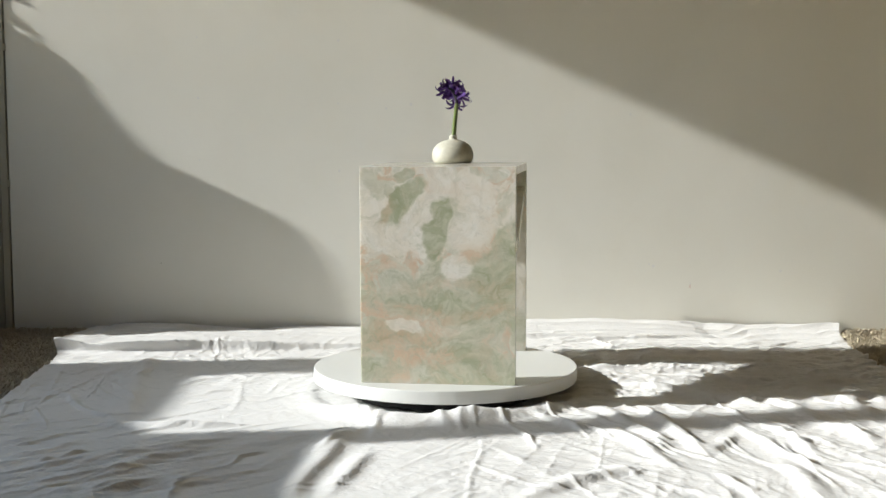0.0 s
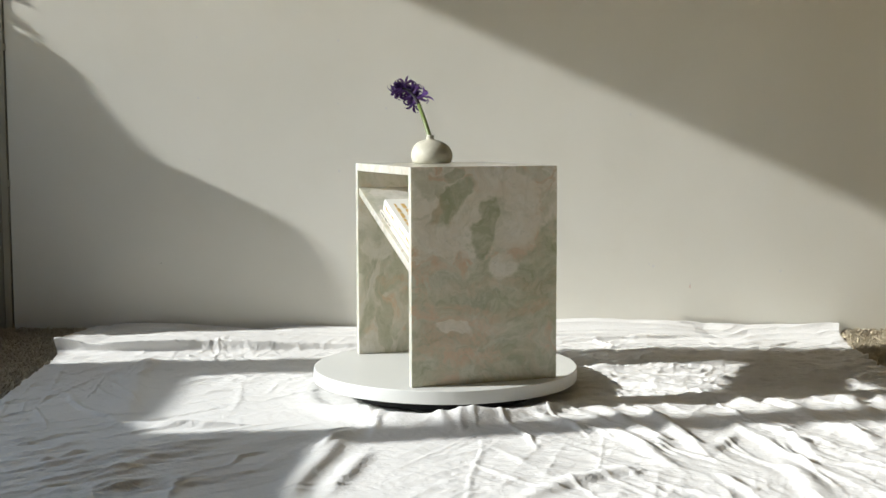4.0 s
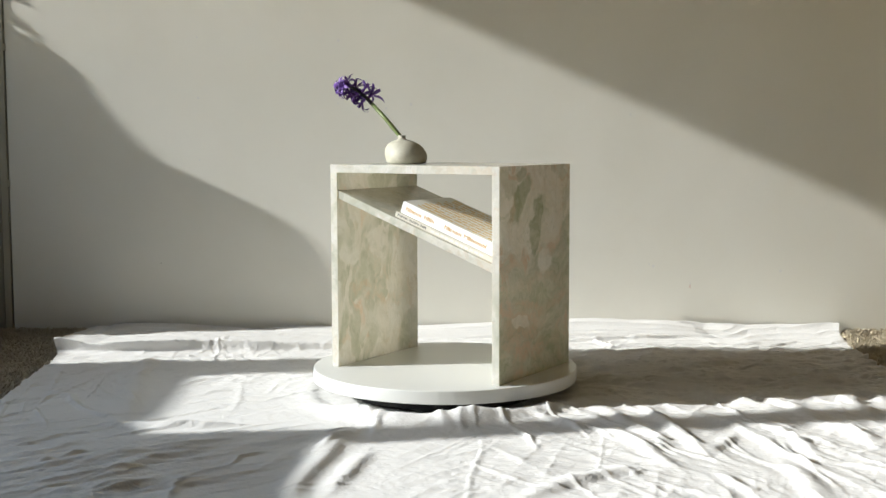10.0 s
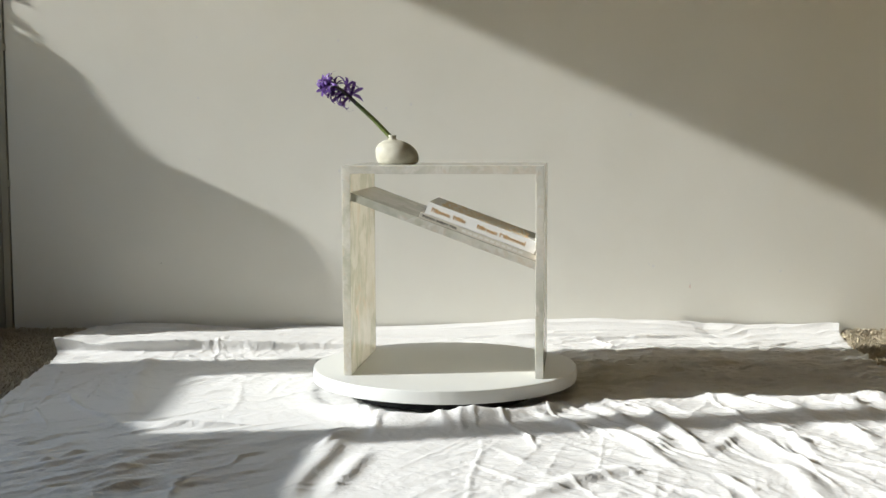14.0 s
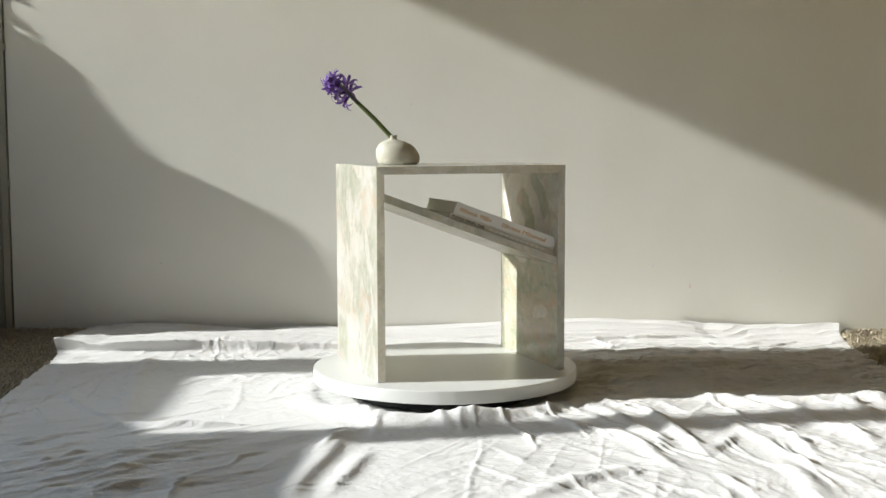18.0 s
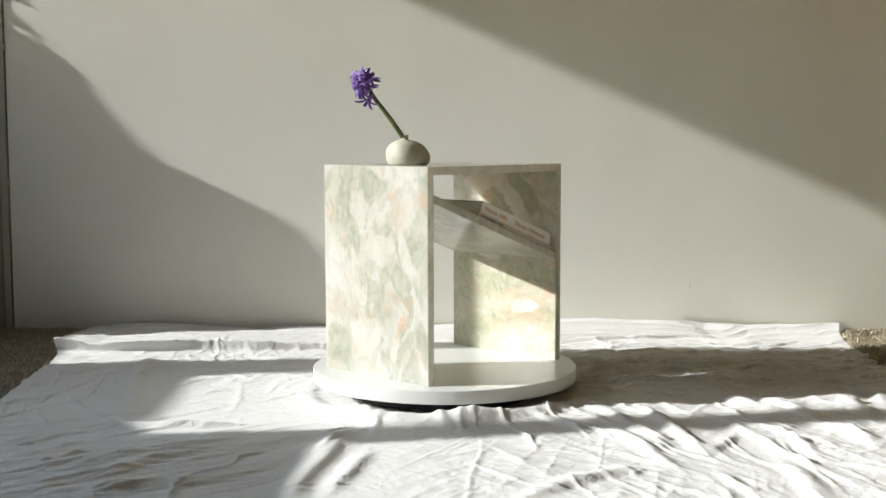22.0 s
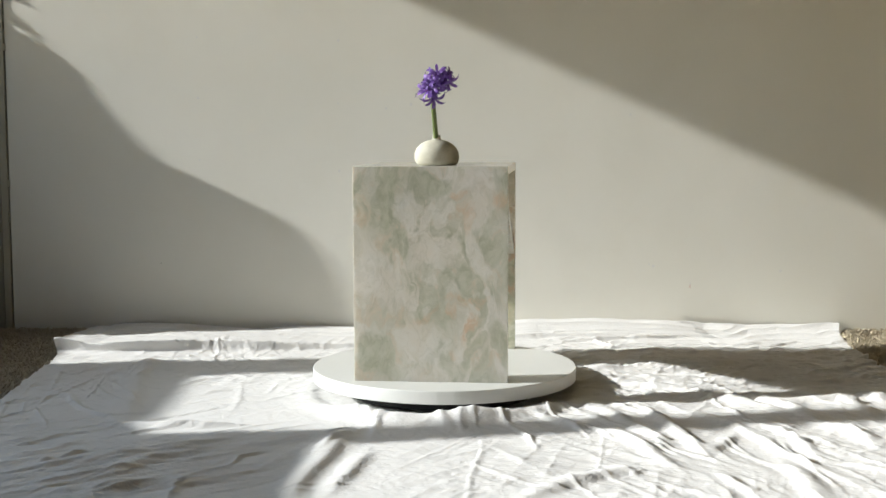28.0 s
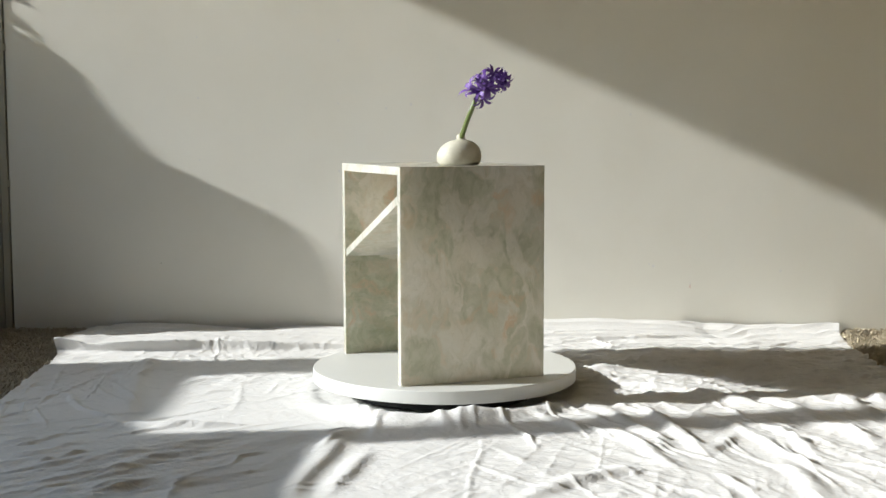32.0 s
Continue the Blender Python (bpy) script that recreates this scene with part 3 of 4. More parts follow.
        h += a * r * where * tame * boost * np.clip(1.7 * perlin(x * 2.4, y * 2.4, 61 + k) + 0.5, 0, 1)
    # crumple: sharp creases between flatter facets
    for k, (f, a) in enumerate(((4.5, 0.0030), (8, 0.0022), (14, 0.0021), (25, 0.0014), (44, 0.0008))):
        n = perlin(wx * f, wy * f, 11 + k)
        r = np.clip(1 - np.abs(n) * 3.2, 0, 1) ** 3
        calm = 0.35 + 0.9 * np.clip(perlin(x * 2.6, y * 2.6, 21 + k) + 0.35, 0, 1)
        h += a * (0.75 * (0.5 - np.abs(n)) + 0.35 * r) * calm * tame
    px, py = x + 0.25 * sway, y + 0.25 * sway
    for row in FOLDS:
        ridge(h, px, py, *row)
    px, py = px + 0.003 * perlin(x * 14, y * 14, 85), py + 0.003 * perlin(x * 14, y * 14, 86)
    for row in fine_wrinkles():
        ridge(h, px, py, *row, soft=0.012)
    for row in BENT:
        bent(h, px, py, *row)
    h += hem(x, y)
    # against the wall it rides up a little
    h += 0.022 * np.clip((y - 0.70) / 0.09, 0, 1) ** 1.5 * np.clip((x - 0.45) / 0.2, 0, 1)
    # pressed flat under the turntable
    rad = np.sqrt(x * x + y * y)
    h += 0.028 * np.exp(-((rad - 0.316) / 0.028) ** 2) / (1 + np.exp((y + 0.20) * 40)) * (0.75 + 0.9 * perlin(x * 9, y * 9, 71))
    h *= 1 - 0.8 / (1 + np.exp((rad - 0.22) / 0.02))
    h -= 0.007 / (1 + np.exp((rad - 0.285) / 0.006))
    h = np.where(rad < 0.305, np.minimum(h, 0.029), h)
    return h


def sheet_mesh(edge_left, edge_right, edge_front, edge_back, nu, nv, height, base):
    u, v = np.meshgrid(np.linspace(0, 1, nu), np.linspace(0, 1, nv))
    y = edge_front + (edge_back - edge_front) * v * (1.35 - 0.35 * v)
    x0 = np.interp(y, *zip(*edge_left))
    x1 = np.interp(y, *zip(*edge_right))
    x0 = x0 + 0.012 * perlin(y * 7, y * 0, 31) + 0.004 * perlin(y * 31, y * 0, 32)
    x1 = x1 + 0.012 * perlin(y * 6, y * 0 + 3, 33) + 0.004 * perlin(y * 29, y * 0, 34)
    x = x0 + (x1 - x0) * u
    y = y + (v > 0.9) * (v - 0.9) * 0.2 * perlin(x * 3, y * 0, 35)
    z = base + height(x, y)
    rim = np.minimum(np.minimum(u, 1 - u) * nu, np.minimum(v, 1 - v) * nv)
    z = np.where(rim < 1, z - 0.004, z)
    verts = np.stack([x, y, z], -1).reshape(-1, 3)
    i = np.arange(nu * nv).reshape(nv, nu)
    faces = np.stack([i[:-1, :-1], i[:-1, 1:], i[1:, 1:], i[1:, :-1]], -1).reshape(-1, 4)
    return verts, faces


def grid_object(name, verts, faces, material):
    me = bpy.data.meshes.new(name)
    me.vertices.add(len(verts))
    me.vertices.foreach_set("co", verts.astype(np.float32).ravel())
    me.loops.add(faces.size)
    me.polygons.add(len(faces))
    me.loops.foreach_set("vertex_index", faces.astype(np.int32).ravel())
    me.polygons.foreach_set("loop_start", np.arange(0, faces.size, 4, dtype=np.int32))
    me.update()
    me.validate()
    me.materials.append(material)
    me.shade_smooth()
    return new(name, me)


# the sheet's side edges: y, x
EDGE_LEFT = ((-2.0, -0.90), (-0.30, -0.93), (0.0, -0.955), (0.40, -1.0), (0.62, -1.05), (0.90, -1.0))
EDGE_RIGHT = ((-2.0, 1.0), (0.0, 1.05), (0.16, 1.05), (0.30, 1.04), (0.46, 1.055), (0.60, 1.075), (0.82, 1.12))


# the strip folded up along the wall: how high it stands
FOLD_X = (-1.0, -0.985, -0.968, -0.887, -0.724, -0.578, -0.447, -0.333, -0.1, 0.1, 0.225, 0.411, 0.60, 0.69, 0.76)
FOLD_H = (0.003, 0.0195, 0.029, 0.034, 0.028, 0.010, 0.024, 0.018, 0.022, 0.032, 0.049, 0.052, 0.046, 0.034, 0.012)


def build_sheet():
    verts, faces = sheet_mesh(EDGE_LEFT, EDGE_RIGHT, -1.45, 0.80, 860, 640, sheet_height, -0.061)
    # the hem leans forward over its foot
    verts[:, 1] -= 0.9 * hem(verts[:, 0], verts[:, 1]) / (1 + np.exp((verts[:, 0] + 0.66) * 30)) / (1 + np.exp((verts[:, 1] - 0.56) * 60))
    ob = grid_object("drop_cloth", verts, faces, CLOTH)
    tagged(ob, "crumpled white cotton sheet spread over the carpet", "sheet")
    # the strip of the sheet that is folded up along the wall
    def fold(x, y):
        top = np.interp(x, FOLD_X, FOLD_H) + 0.003 * perlin(x * 9, y * 0, 41)
        lines = np.clip(1 - 2.6 * np.abs(perlin(x * 1.1, y * 38 + 0.8 * perlin(x * 2, y * 0, 44), 45)), 0, 1) ** 2
        steps = 0
        for k, (share, front, sharp) in enumerate(((0.34, 0.690, 0.0035), (0.30, 0.722, 0.0030), (0.36, 0.752, 0.0045))):
            d = y - front - 0.018 * perlin(x * 1.6, y * 0, 46 + k) - 0.004 * perlin(x * 7, y * 0, 49 + k)
            steps = steps + share * (1 / (1 + np.exp(-d / sharp)) + 0.35 * np.exp(-(d / 0.012) ** 2))
        flat = 1 / (1 + np.exp((x - 0.76) / 0.012))
        return (top * steps * 0.67 + 0.004 * lines + 0.001 * perlin(x * 14, y * 30, 43)) * flat + 0.004 - 0.02 * (1 - flat) - 0.012 * np.exp(-np.maximum(y - 0.665, 0) / 0.012)
    verts, faces = sheet_mesh(((0, -0.99), (1, -0.99)), ((0, 0.80), (1, 0.80)), 0.665, 0.815, 520, 72, fold, -0.062)
    roll = grid_object("sheet_fold", verts, faces, CLOTH)
    roll.parent = ob


build_sheet()


def build_carpet_pile():
    """Short curled tufts beside the sheet."""
    rng = random.Random(4)
    verts, faces = [], []

    def tuft(x, y, tall=1.0):
        n = len(verts)
        r, h = rng.uniform(0.0016, 0.0034), rng.uniform(0.014, 0.030) * tall
        lx, ly = rng.gauss(0, 0.010), rng.gauss(0, 0.010)
        cx, cy = rng.gauss(0, 0.004), rng.gauss(0, 0.004)
        for k, (f, s) in enumerate(((0.0, 1.0), (0.4, 1.2), (0.75, 1.1), (1.0, 0.5))):
            bow = math.sin(f * math.pi)
            for i in range(3):
                a = 2.0944 * i + k * 0.6
                verts.append((x + lx * f * f + cx * bow + r * s * math.cos(a), y + ly * f * f + cy * bow + r * s * math.sin(a), FLOOR + h * (f - 0.25 * f * f)))
        for k in range(3):
            for i in range(3):
                j = (i + 1) % 3
                faces.append((n + k * 3 + i, n + k * 3 + j, n + k * 3 + 3 + j, n + k * 3 + 3 + i))
        faces.append((n + 9, n + 10, n + 11))

    for x0, x1, y0, y1, count in ((-1.50, -0.90, -0.25, 0.838, 24000), (1.0, 1.5, 0.0, 0.811, 26000)):
        for _ in range(count):
            x, y = rng.uniform(x0, x1), rng.uniform(y0, y1)
            inside = np.interp(y, *zip(*EDGE_LEFT)) - 0.010 < x < np.interp(y, *zip(*EDGE_RIGHT)) + 0.006
            if not inside:
                tuft(x, y, 1.2 if x > 0 else 1.15)
    ob = part("carpet_pile", (verts, [], faces), CARPET, smooth=True)
    tagged(ob, "shaggy beige wool carpet pile beside the sheet", "carpet", kind="stuff")


build_carpet_pile()

# ---- the turntable ----
RADIUS, THICK = 0.2897, 0.028


def build_turntable():
    ob = thing("turntable", "round white lacquered turntable on the sheet", "turntable")
    r, t, b = RADIUS, THICK, 0.0025
    rim = [(0.001, -t), (r - b, -t)] + [(r - b + b * math.sin(a), -t + b - b * math.cos(a)) for a in (0.5, 1.05, math.pi / 2)]
    rim += [(r - b + b * math.cos(a), -b + b * math.sin(a)) for a in (0.0, 0.5, 1.05, math.pi / 2)] + [(0.001, 0.0)]
    part("platter", lathe(rim, 160), LACQUER, ob)
    # black and oversized, so the bearing also paints the shade below the platter
    part("bearing", lathe([(0.20, -0.060), (0.20, -THICK - 0.0005)], 64), BEARING_SHADE, ob, "bearing, black and wide to give the shade under the platter")
    return ob


turntable = build_turntable()

# ---- the side table ----
HALF, OX, OY, HIGH = 0.158, 0.010, -0.0106, 0.4417
SLAB = 0.0172
X0, X1 = OX - HALF, OX + HALF
Y0, Y1 = OY - 0.21, OY + 0.21
SHELF_FAR, SHELF_NEAR = 0.3867, 0.2444
SLOPE = math.atan2(SHELF_FAR - SHELF_NEAR, (Y1 - SLAB) - (Y0 + SLAB))


def mitred(name, outline, face, edge, parent, label=""):
    """A slab with that outline in the y-z plane; its two broad sides wear one marble, its narrow edges another."""
    bm = bmesh.new()
    vs = [[bm.verts.new((x, y, z)) for y, z in outline] for x in (X0, X1)]
    bm.faces.new(vs[0][::-1])
    bm.faces.new(vs[1])
    for i in range(4):
        bm.faces.new((vs[0][i], vs[0][(i + 1) % 4], vs[1][(i + 1) % 4], vs[1][i]))
    bmesh.ops.recalc_face_normals(bm, faces=bm.faces[:])
    square = [e for e in bm.edges if min(abs(e.verts[0].co.y - e.verts[1].co.y), abs(e.verts[0].co.z - e.verts[1].co.z)) < 1e-5]
    bmesh.ops.bevel(bm, geom=square, offset=0.0009, segments=2, profile=0.5, affect="EDGES")
    for f in bm.faces:
        f.material_index = 1 if abs(f.normal.y) < 0.9 else 0
    ob = part(name, bm, face, parent, label)
    ob.data.materials.append(edge)
    return ob


def build_side_table():
    ob = thing("side_table", "pale green and rose marble side table with a slanted shelf", "table")
    low, gap = HIGH - SLAB, 0.0001
    mitred("tabletop", [(Y0 + gap, HIGH), (Y1 - gap, HIGH), (Y1 - SLAB - gap, low), (Y0 + SLAB + gap, low)], MARBLE_TOP, MARBLE_TOP, ob)
    mitred("side_panel", [(Y0, 0.0), (Y0 + SLAB, 0.0), (Y0 + SLAB, low - gap), (Y0, HIGH - gap)], MARBLE_NEAR, MARBLE_TOP, ob, "cream marble panel clouded with dark green and rose")
    mitred("side_panel", [(Y1 - SLAB, 0.0), (Y1, 0.0), (Y1, HIGH - gap), (Y1 - SLAB, low - gap)], MARBLE_FAR, MARBLE_TOP, ob, "pale cream marble panel with green and orange veins")
    # the slanted shelf, mitred to the panels
    bm = bmesh.new()
    ya, yb = Y0 + SLAB - 0.0005, Y1 - SLAB + 0.0005
    pts = [(ya, SHELF_NEAR), (yb, SHELF_FAR), (yb, SHELF_FAR - 0.0175), (ya, SHELF_NEAR - 0.0175)]
    vs = [[bm.verts.new((x, y, z)) for y, z in pts] for x in (X0 + 0.003, X1 - 0.003)]
    bm.faces.new(vs[0][::-1])
    bm.faces.new(vs[1])
    for i in range(4):
        bm.faces.new((vs[0][i], vs[0][(i + 1) % 4], vs[1][(i + 1) % 4], vs[1][i]))
    bmesh.ops.recalc_face_normals(bm, faces=bm.faces[:])
    bmesh.ops.bevel(bm, geom=bm.edges[:], offset=0.001, segments=2, profile=0.5, affect="EDGES")
    part("shelf", bm, MARBLE_TOP, ob)
    return ob


side_table = build_side_table()


# ---- books on the shelf ----
def shelf_pose(up, along):
    """A place on the slanted shelf: its x axis runs up the slope, z off the shelf, y towards the open side."""
    low = Vector((X0, Y0 + SLAB, SHELF_NEAR))
    rise = Vector((0, math.cos(SLOPE), math.sin(SLOPE)))
    normal = Vector((0, -math.sin(SLOPE), math.cos(SLOPE)))
    m = Matrix((rise, Vector((-1, 0, 0)), normal)).transposed().to_4x4()
    m.translation = low + rise * up + normal * along
    return m


def bar(parent, name, material, x0, x1, z0, z1, face, place):
    """Plain bars of print on the spine (face "spine") or on the cover."""
    if face == "spine":
        bm = box(x0, x1, place, place + 0.0003, z0, z1)
    else:
        bm = box(x0, x1, z0, z1, place, place + 0.0003)
    return part(name, bm, material, parent)


def strokes(parent, material, x0, x1, z0, z1, place, pen):
    """One sign of print as plain thin bars: two uprights and a cross bar."""
    bm = box(x1 - pen, x1, place, place + 0.0003, z0, z1)
    spans = [(x0, x0 + pen, z0, z0 + (z1 - z0) * 0.8), (x0 + pen, x1 - pen, z0 + (z1 - z0) * 0.62, z0 + (z1 - z0) * 0.62 + pen * 0.7)] if x1 - x0 > 2.4 * pen else []
    for xa, xb, za, zb in spans:
        made = bmesh.ops.create_cube(bm, size=1)["verts"]
        for v in made:
            v.co = Vector((xa + (v.co.x + 0.5) * (xb - xa), place + (v.co.y + 0.5) * 0.0003, za + (v.co.z + 0.5) * (zb - za)))
    return part("print", bm, material, parent)


def build_book(name, label, length, depth, thick, cover, m, recess):
    ob = thing(name, label, "book", "books on the shelf")
    ob.matrix_basis = m
    front = -recess
    c = 0.0022
    lid = part("front_cover", box(0, length, front - depth, front, thick - c, thick, 0.0007), cover, ob)
    part("back_cover", box(0, length, front - depth, front, 0, c, 0.0007), cover, ob)
    back = part("spine", box(0, length, front - c, front + 0.0004, c + 0.0001, thick - c - 0.0001), cover, ob)
    part("page_block", box(0.003, length - 0.003, front - depth + 0.003, front - c - 0.0002, c + 0.0001, thick - c - 0.0001), PAPER, ob, "cream page block")
    return ob, back, lid


def build_books():
    made = []
    low, back, _ = build_book("book", "thin grey paperback art book lying under another book", 0.2585, 0.215, 0.0112, GREY_COVER, shelf_pose(0.0008, 0.0004), 0.012)
    made.append(low)
    y = -0.012 + 0.0005
    x = 0.252
    for w in (0.010, 0.010, 0.008, 0.004, 0.008, 0.007, 0.010, 0.004, 0.008, 0.008):
        if w > 0.004:
            strokes(back, INK, x - w + 0.0018, x, 0.0030, 0.0084, y, 0.0017)
        x -= w if w > 0.004 else 0.004
    for x in np.arange(0.03, 0.165, 0.0125):
        bar(back, "print", PALE_INK, x, x + 0.0095, 0.0035, 0.0078, "spine", y)
    high, back, lid = build_book("book", "thick white hardback book with gold lettering", 0.2426, 0.185, 0.0262, COVER, shelf_pose(0.0085, 0.0119), 0.016)
    made.append(high)
    y = -0.016 + 0.0005
    rng = random.Random(3)
    for start, widths in ((0.231, (0.009, 0.007, 0.007, 0.008, 0.004, 0.007, 0, 0.009, 0.007, 0.004, 0.004, 0.006)),
                          (0.130, (0.009, 0.007, 0.006, 0.008, 0.007, 0.004, 0.003, 0, 0.012, 0.007, 0.008, 0.004, 0.008, 0.008, 0.007, 0.006))):
        x = start
        for w in widths:
            if w:
                tall = 0.0180 if w in (0.009, 0.012) or rng.random() < 0.25 else 0.0152
                strokes(back, GOLD, x - w + 0.0018, x, 0.0088, tall, y, 0.0018)
                x -= w
            else:
                x -= 0.006
    # rows of raised gold print on the cover
    for row in range(10):
        yy = -0.016 - 0.012 - row * 0.0172
        x = 0.222 - rng.uniform(0, 0.01)
        while x > 0.03:
            w = rng.uniform(0.006, 0.026)
            rise, drop = rng.uniform(-0.0012, 0.0016), rng.uniform(0.0045, 0.0085)
            bar(lid, "print", FOIL, max(x - w, 0.022), x, yy + rise - drop, yy + rise, "cover", 0.0262)
            x -= w + 0.0045
    return made


books = build_books()


# ---- the vase and the flower ----
def build_vase():
    ob_shift = Matrix.Translation((0.0053, 0.1035, HIGH))
    prof = [(0.002, 0.0), (0.0385, 0.0), (0.0425, 0.0022), (0.0458, 0.009), (0.0470, 0.0175), (0.0457, 0.0265), (0.0415, 0.036), (0.0345, 0.0435),
            (0.0250, 0.0490), (0.0160, 0.0520), (0.0098, 0.0535), (0.0085, 0.0560), (0.0084, 0.0610), (0.0092, 0.0630), (0.0080, 0.0636),
            (0.0062, 0.0625), (0.0058, 0.0500), (0.002, 0.046)]
    lean = lambda z: (0.0004 * math.sin(z * 90), 0.012 * max(0.0, min(1.0, (z - 0.008) / 0.045)) ** 1.6)
    v, e, f = lathe(prof, 72, lean)
    v = [(x * (1 + 0.015 * noise.noise((x * 30, y * 30, z * 30))), y * (1 + 0.015 * noise.noise((y * 30, x * 30, z * 30 + 4))), z) for x, y, z in v]
    v = [tuple(ob_shift @ Vector(c)) for c in v]
    ob = part("vase", (v, e, f), STONEWARE, smooth=True)
    return tagged(ob, "small squat speckled cream stoneware bud vase on the tabletop", "vase")


vase = build_vase()


def floret_mesh(name, seed):
    """A short tube that opens into six curled-back pointed petals; it grows along +z."""
    rng = random.Random(seed)
    verts, faces = [], []
    steps = 12
    rings = ((0.0012, 0.0), (0.0028, 0.003), (0.0030, 0.008), (0.0025, 0.0125), (0.0034, 0.0150))
    for r, z in rings:
        for i in range(steps):
            a = 2 * math.pi * i / steps
            verts.append((r * math.cos(a), r * math.sin(a), z))
    for j in range(len(rings) - 1):
        for i in range(steps):
            k = (i + 1) % steps
            faces.append((j * steps + i, j * steps + k, (j + 1) * steps + k, (j + 1) * steps + i))
    rim = (len(rings) - 1) * steps
    for p in range(6):
        a = 2 * math.pi * p / 6
        ca, sa = math.cos(a), math.sin(a)
        curl, size = rng.uniform(0.4, 1.3), rng.uniform(0.95, 1.3)
        rr, z, ang, twist, count = 0.0034, 0.0150, 0.45, rng.uniform(-0.3, 0.3), 7
        row = [rim + (2 * p - 1) % steps, rim + 2 * p, rim + (2 * p + 1) % steps]
        for k in range(1, count + 1):
            f = k / count
            ang += 0.16 + 0.34 * curl * f
            rr += 0.0031 * math.sin(ang) * size
            z += 0.0031 * math.cos(ang) * size
            w = (0.0020 * (0.75 + 0.6 * math.sin(math.pi * min(1.0, f * 0.9 + 0.08))) * (1 - f ** 3) + 0.0002) * size
            side = a + twist * f
            n = len(verts)
            for o, lift in ((-w, 0.0), (0.0, -0.0008 * (1 - f)), (w, 0.0)):
                verts.append((rr * math.cos(side) - o * sa, rr * math.sin(side) + o * ca, z + lift))
            faces.append((row[0], row[1], n + 1, n))
            faces.append((row[1], row[2], n + 2, n + 1))
            row = [n, n + 1, n + 2]
    me = bpy.data.meshes.new(name)
    me.from_pydata(verts, [], faces)
    me.materials.append(PETAL)
    me.shade_smooth()
    return me


def build_hyacinth():
    ob = thing("hyacinth", "purple hyacinth stem leaning out of the vase", "flower")
    neck = Vector((0.0058, 0.1085, 0.470))
    line = [neck, Vector((0.0056, 0.1215, 0.503)), Vector((0.0050, 0.155, 0.538)), Vector((0.0043, 0.1960, 0.5755))]
    part("stem", tube(line, (0.0052, 0.0052, 0.0049, 0.0045), 12), STEM, ob, "green stem", smooth=True)
    spine = [line[-1] - Vector((0, 0.002, 0.002)), Vector((0.002, 0.211, 0.590)), Vector((-0.004, 0.226, 0.6035)), Vector((-0.011, 0.238, 0.6115)),
             Vector((-0.018, 0.247, 0.6150)), Vector((-0.024, 0.253, 0.6150))]
    stalk = part("stalk", tube(spine, (0.0044, 0.0042, 0.0038, 0.0032, 0.0025, 0.0016), 10), STALK, ob, "dark purple flower stalk", smooth=True)
    meshes = [floret_mesh("floret", s) for s in range(5)]
    rng = random.Random(12)
    count = 26
    for i in range(count):
        f = 0.11 + 0.89 * (i + 0.5) / count
        s = f * (len(spine) - 1)
        j = min(int(s), len(spine) - 2)
        base = spine[j].lerp(spine[j + 1], s - j)
        way = (spine[j + 1] - spine[j]).normalized()
        a = i * 2.39996
        q = way.to_track_quat("Z", "Y")
        out = q @ Vector((math.cos(a), math.sin(a), 0.40 + 1.0 * f * f + rng.uniform(-0.25, 0.25)))
        out.z -= 0.45 * (1 - f)
        if out.normalized().x < -0.2 and f < 0.8:
            continue  # the stalk lies bare on that side
        turn = out.normalized().to_track_quat("Z", "Y").to_matrix().to_4x4()
        fl = new("floret", meshes[i % 5])
        fl.parent = stalk
        size = rng.uniform(1.10, 1.38) * (1.06 - 0.34 * f)
        fl.matrix_basis = Matrix.Translation(base) @ turn @ pose(0, 0, 0, 0, 0, rng.uniform(0, 360)) @ Matrix.Scale(size, 4)
    return ob


hyacinth = build_hyacinth()


# ---- unseen screen and plant, added to cast the wall's shadows ----
def build_shadow_screen():
    """A gathered screen by the back wall, unseen, its edge cut to cast the shadow."""
    edge = ((-0.05, 0.47), (0.57, 0.6637), (0.644, 0.6686), (0.703, 0.6755), (0.753, 0.6831), (0.770, 0.690), (0.7765, 0.70), (0.778, 0.7255), (0.780, 0.7446), (0.791, 0.752), (0.814, 0.7573), (0.844, 0.7612), (0.872, 0.7654), (0.891, 0.7702), (0.903, 0.774), (0.931, 0.7825), (0.944, 0.791), (0.95, 0.800))
    verts, faces = [], []
    cols = 24
    for j in range(141):
        z = -0.05 + 0.995 * j / 140
        y0 = float(np.interp(z, *zip(*edge)))
        for i in range(cols + 1):
            f = i / cols
            verts.append((-1.62 + 0.018 * math.sin(f * 22 + z * 1.5), y0 + (0.838 - y0) * f, z))
    for j in range(140):
        for i in range(cols):
            a = j * (cols + 1) + i
            faces.append((a, a + 1, a + cols + 2, a + cols + 1))
    ob = part("curtain", (verts, [], faces), CLOTH, smooth=True)
    tagged(ob, "unseen gathered white cloth screen, cut to cast the wall shadow", "curtain")
    ob.modifiers.new("thickness", "SOLIDIFY").thickness = 0.004


build_shadow_screen()


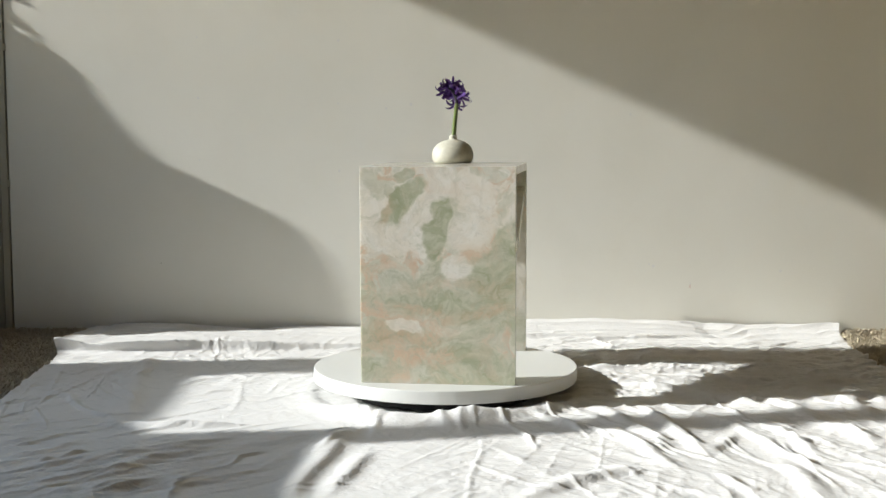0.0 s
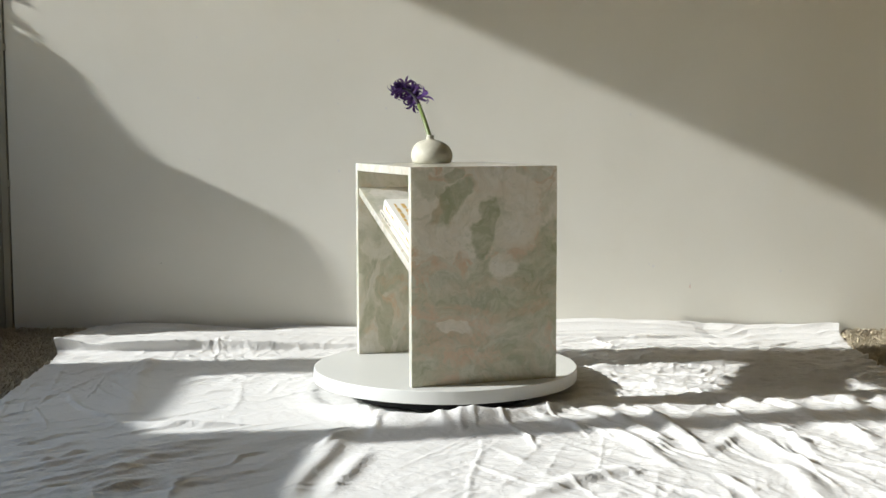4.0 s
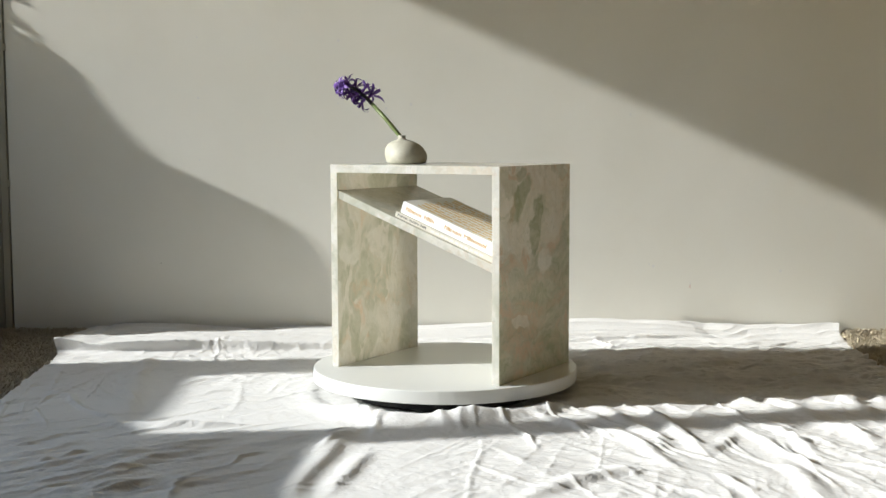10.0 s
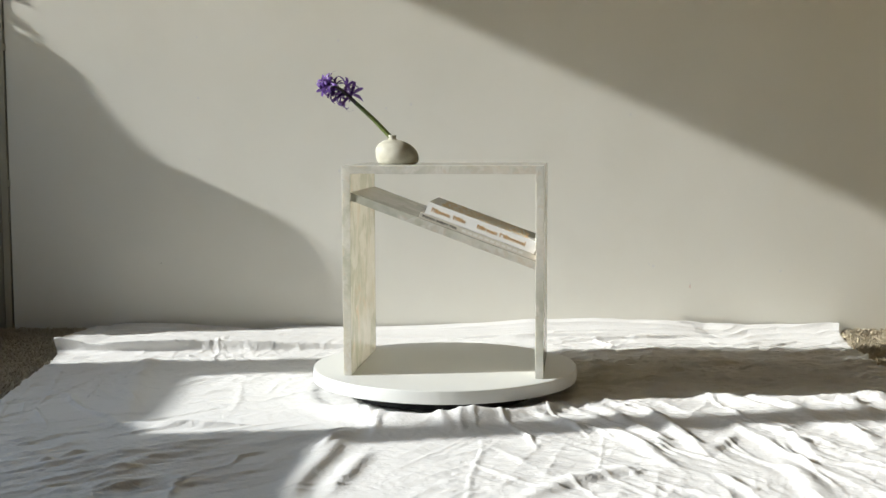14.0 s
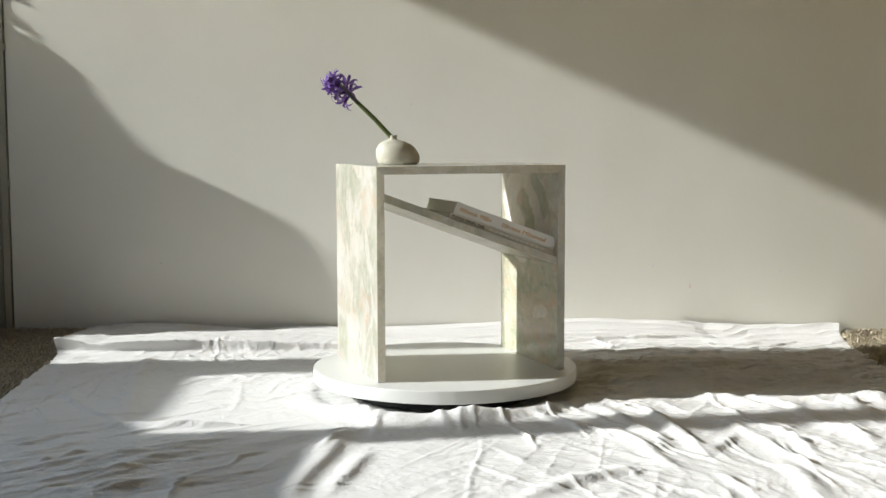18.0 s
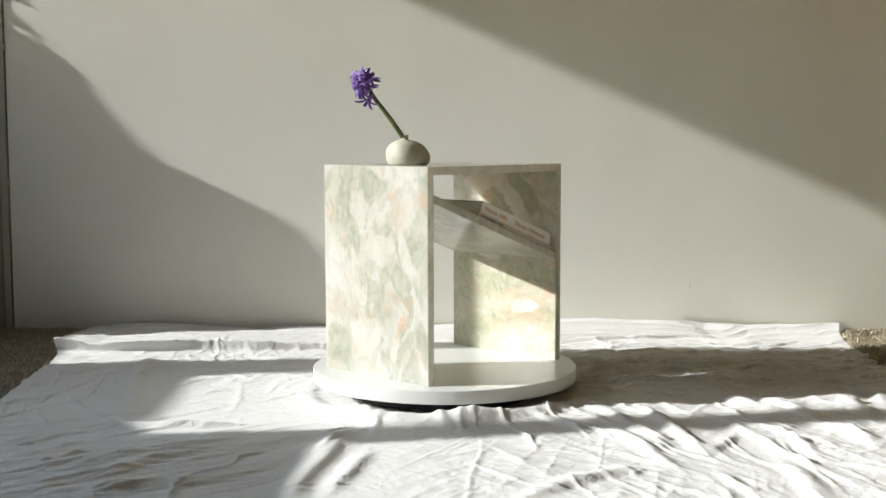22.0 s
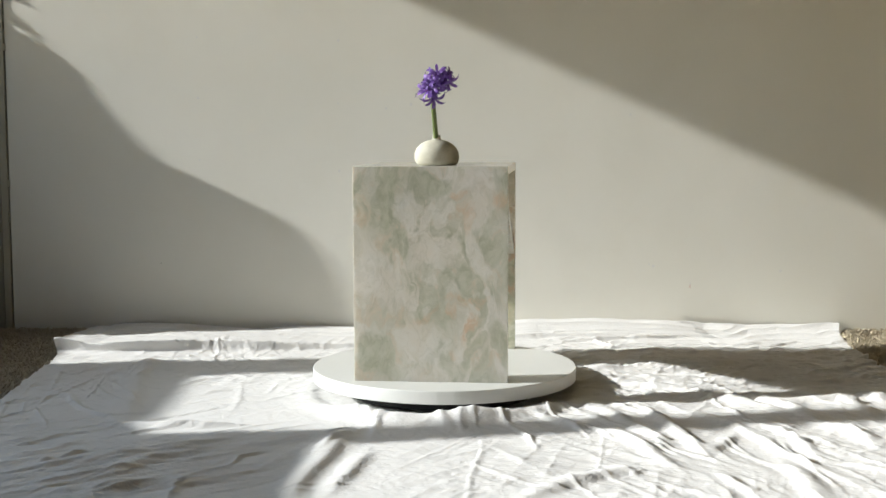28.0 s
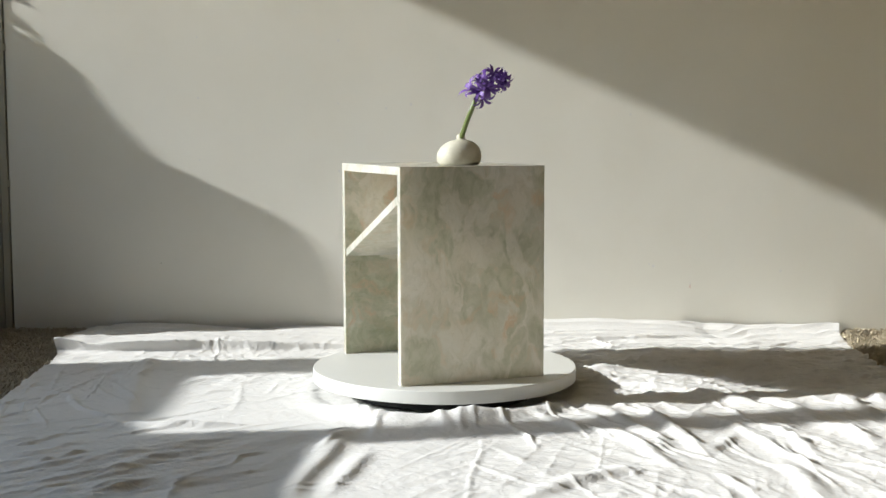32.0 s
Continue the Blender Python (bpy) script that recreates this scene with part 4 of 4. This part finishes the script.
def build_houseplant():
    """Unseen leafy potted plant by the wall; its long blades throw the pointed shadows."""
    ob = thing("houseplant", "unseen tall green houseplant in a terracotta pot, added for its leaf shadows", "plant")
    crown = Vector((-1.86, 0.66, 0.62))
    part("pot", lathe([(0.075, FLOOR), (0.10, 0.10), (0.105, 0.12), (0.098, 0.12), (0.09, 0.09), (0.01, 0.09)], 32), TERRACOTTA, ob, "terracotta pot")
    ob.children[0].location = (-1.86, 0.62, 0)
    part("stalk", tube([(-1.86, 0.62, 0.08), (-1.87, 0.64, 0.35), crown], (0.009, 0.007, 0.005), 8), STEM, ob)
    for base, tip, wide in (((-1.62, 0.8043, 1.0643), (-1.482, 0.8027, 1.0047), 0.019),
                            ((-1.92, 0.7701, 1.1468), (-1.72, 0.7692, 1.0339), 0.019),
                            ((-1.66, 0.7913, 0.9786), (-1.418, 0.7889, 0.8335), 0.02),
                            ((-1.92, 0.7362, 1.0294), (-1.8, 0.7356, 0.9873), 0.009),
                            ((-1.62, 0.8048, 0.9672), (-1.5, 0.8052, 0.9158), 0.017)):
        base, tip = Vector(base), Vector(tip)
        twig = part("leaf_stem", tube([crown, crown.lerp(base, 0.5) + Vector((0, 0, 0.02)), base], (0.0025, 0.002, 0.0018), 6), STEM, ob)
        verts, faces = [], []
        up = Vector((0, 1, 0)).cross((tip - base).normalized())
        for k in range(13):
            f = k / 12
            mid = base.lerp(tip, f) + Vector((0, 0.004 * math.sin(f * 3.1), 0.012 * math.sin(f * math.pi)))
            w = wide * math.sin(math.pi * min(1.0, 0.06 + 0.94 * f)) ** 0.8 * (1 - 0.25 * f)
            verts += [tuple(mid - up * w), tuple(mid + Vector((0, 0.003, 0))), tuple(mid + up * w)]
        for k in range(12):
            for o in range(2):
                a = k * 3 + o
                faces.append((a, a + 1, a + 4, a + 3))
        leaf = part("leaf", (verts, [], faces), LEAF, twig, smooth=True)
        leaf.modifiers.new("thickness", "SOLIDIFY").thickness = 0.0008


build_houseplant()


# ---- movement ----
def motions():
    """All that stands on the turntable goes round with it, once in 55.6 seconds."""
    for ob in (turntable, side_table, vase, hyacinth, *books):
        home = ob.matrix_basis.copy()
        rows = []
        for k in range(33):
            go = pose(-0.0023 * k / 32, 0.0004 * k / 32, 0, 0, 0, -5.879 + 6.4773 * k)
            rows.append((float(k), go @ home))
        walk(ob, rows)


motions()
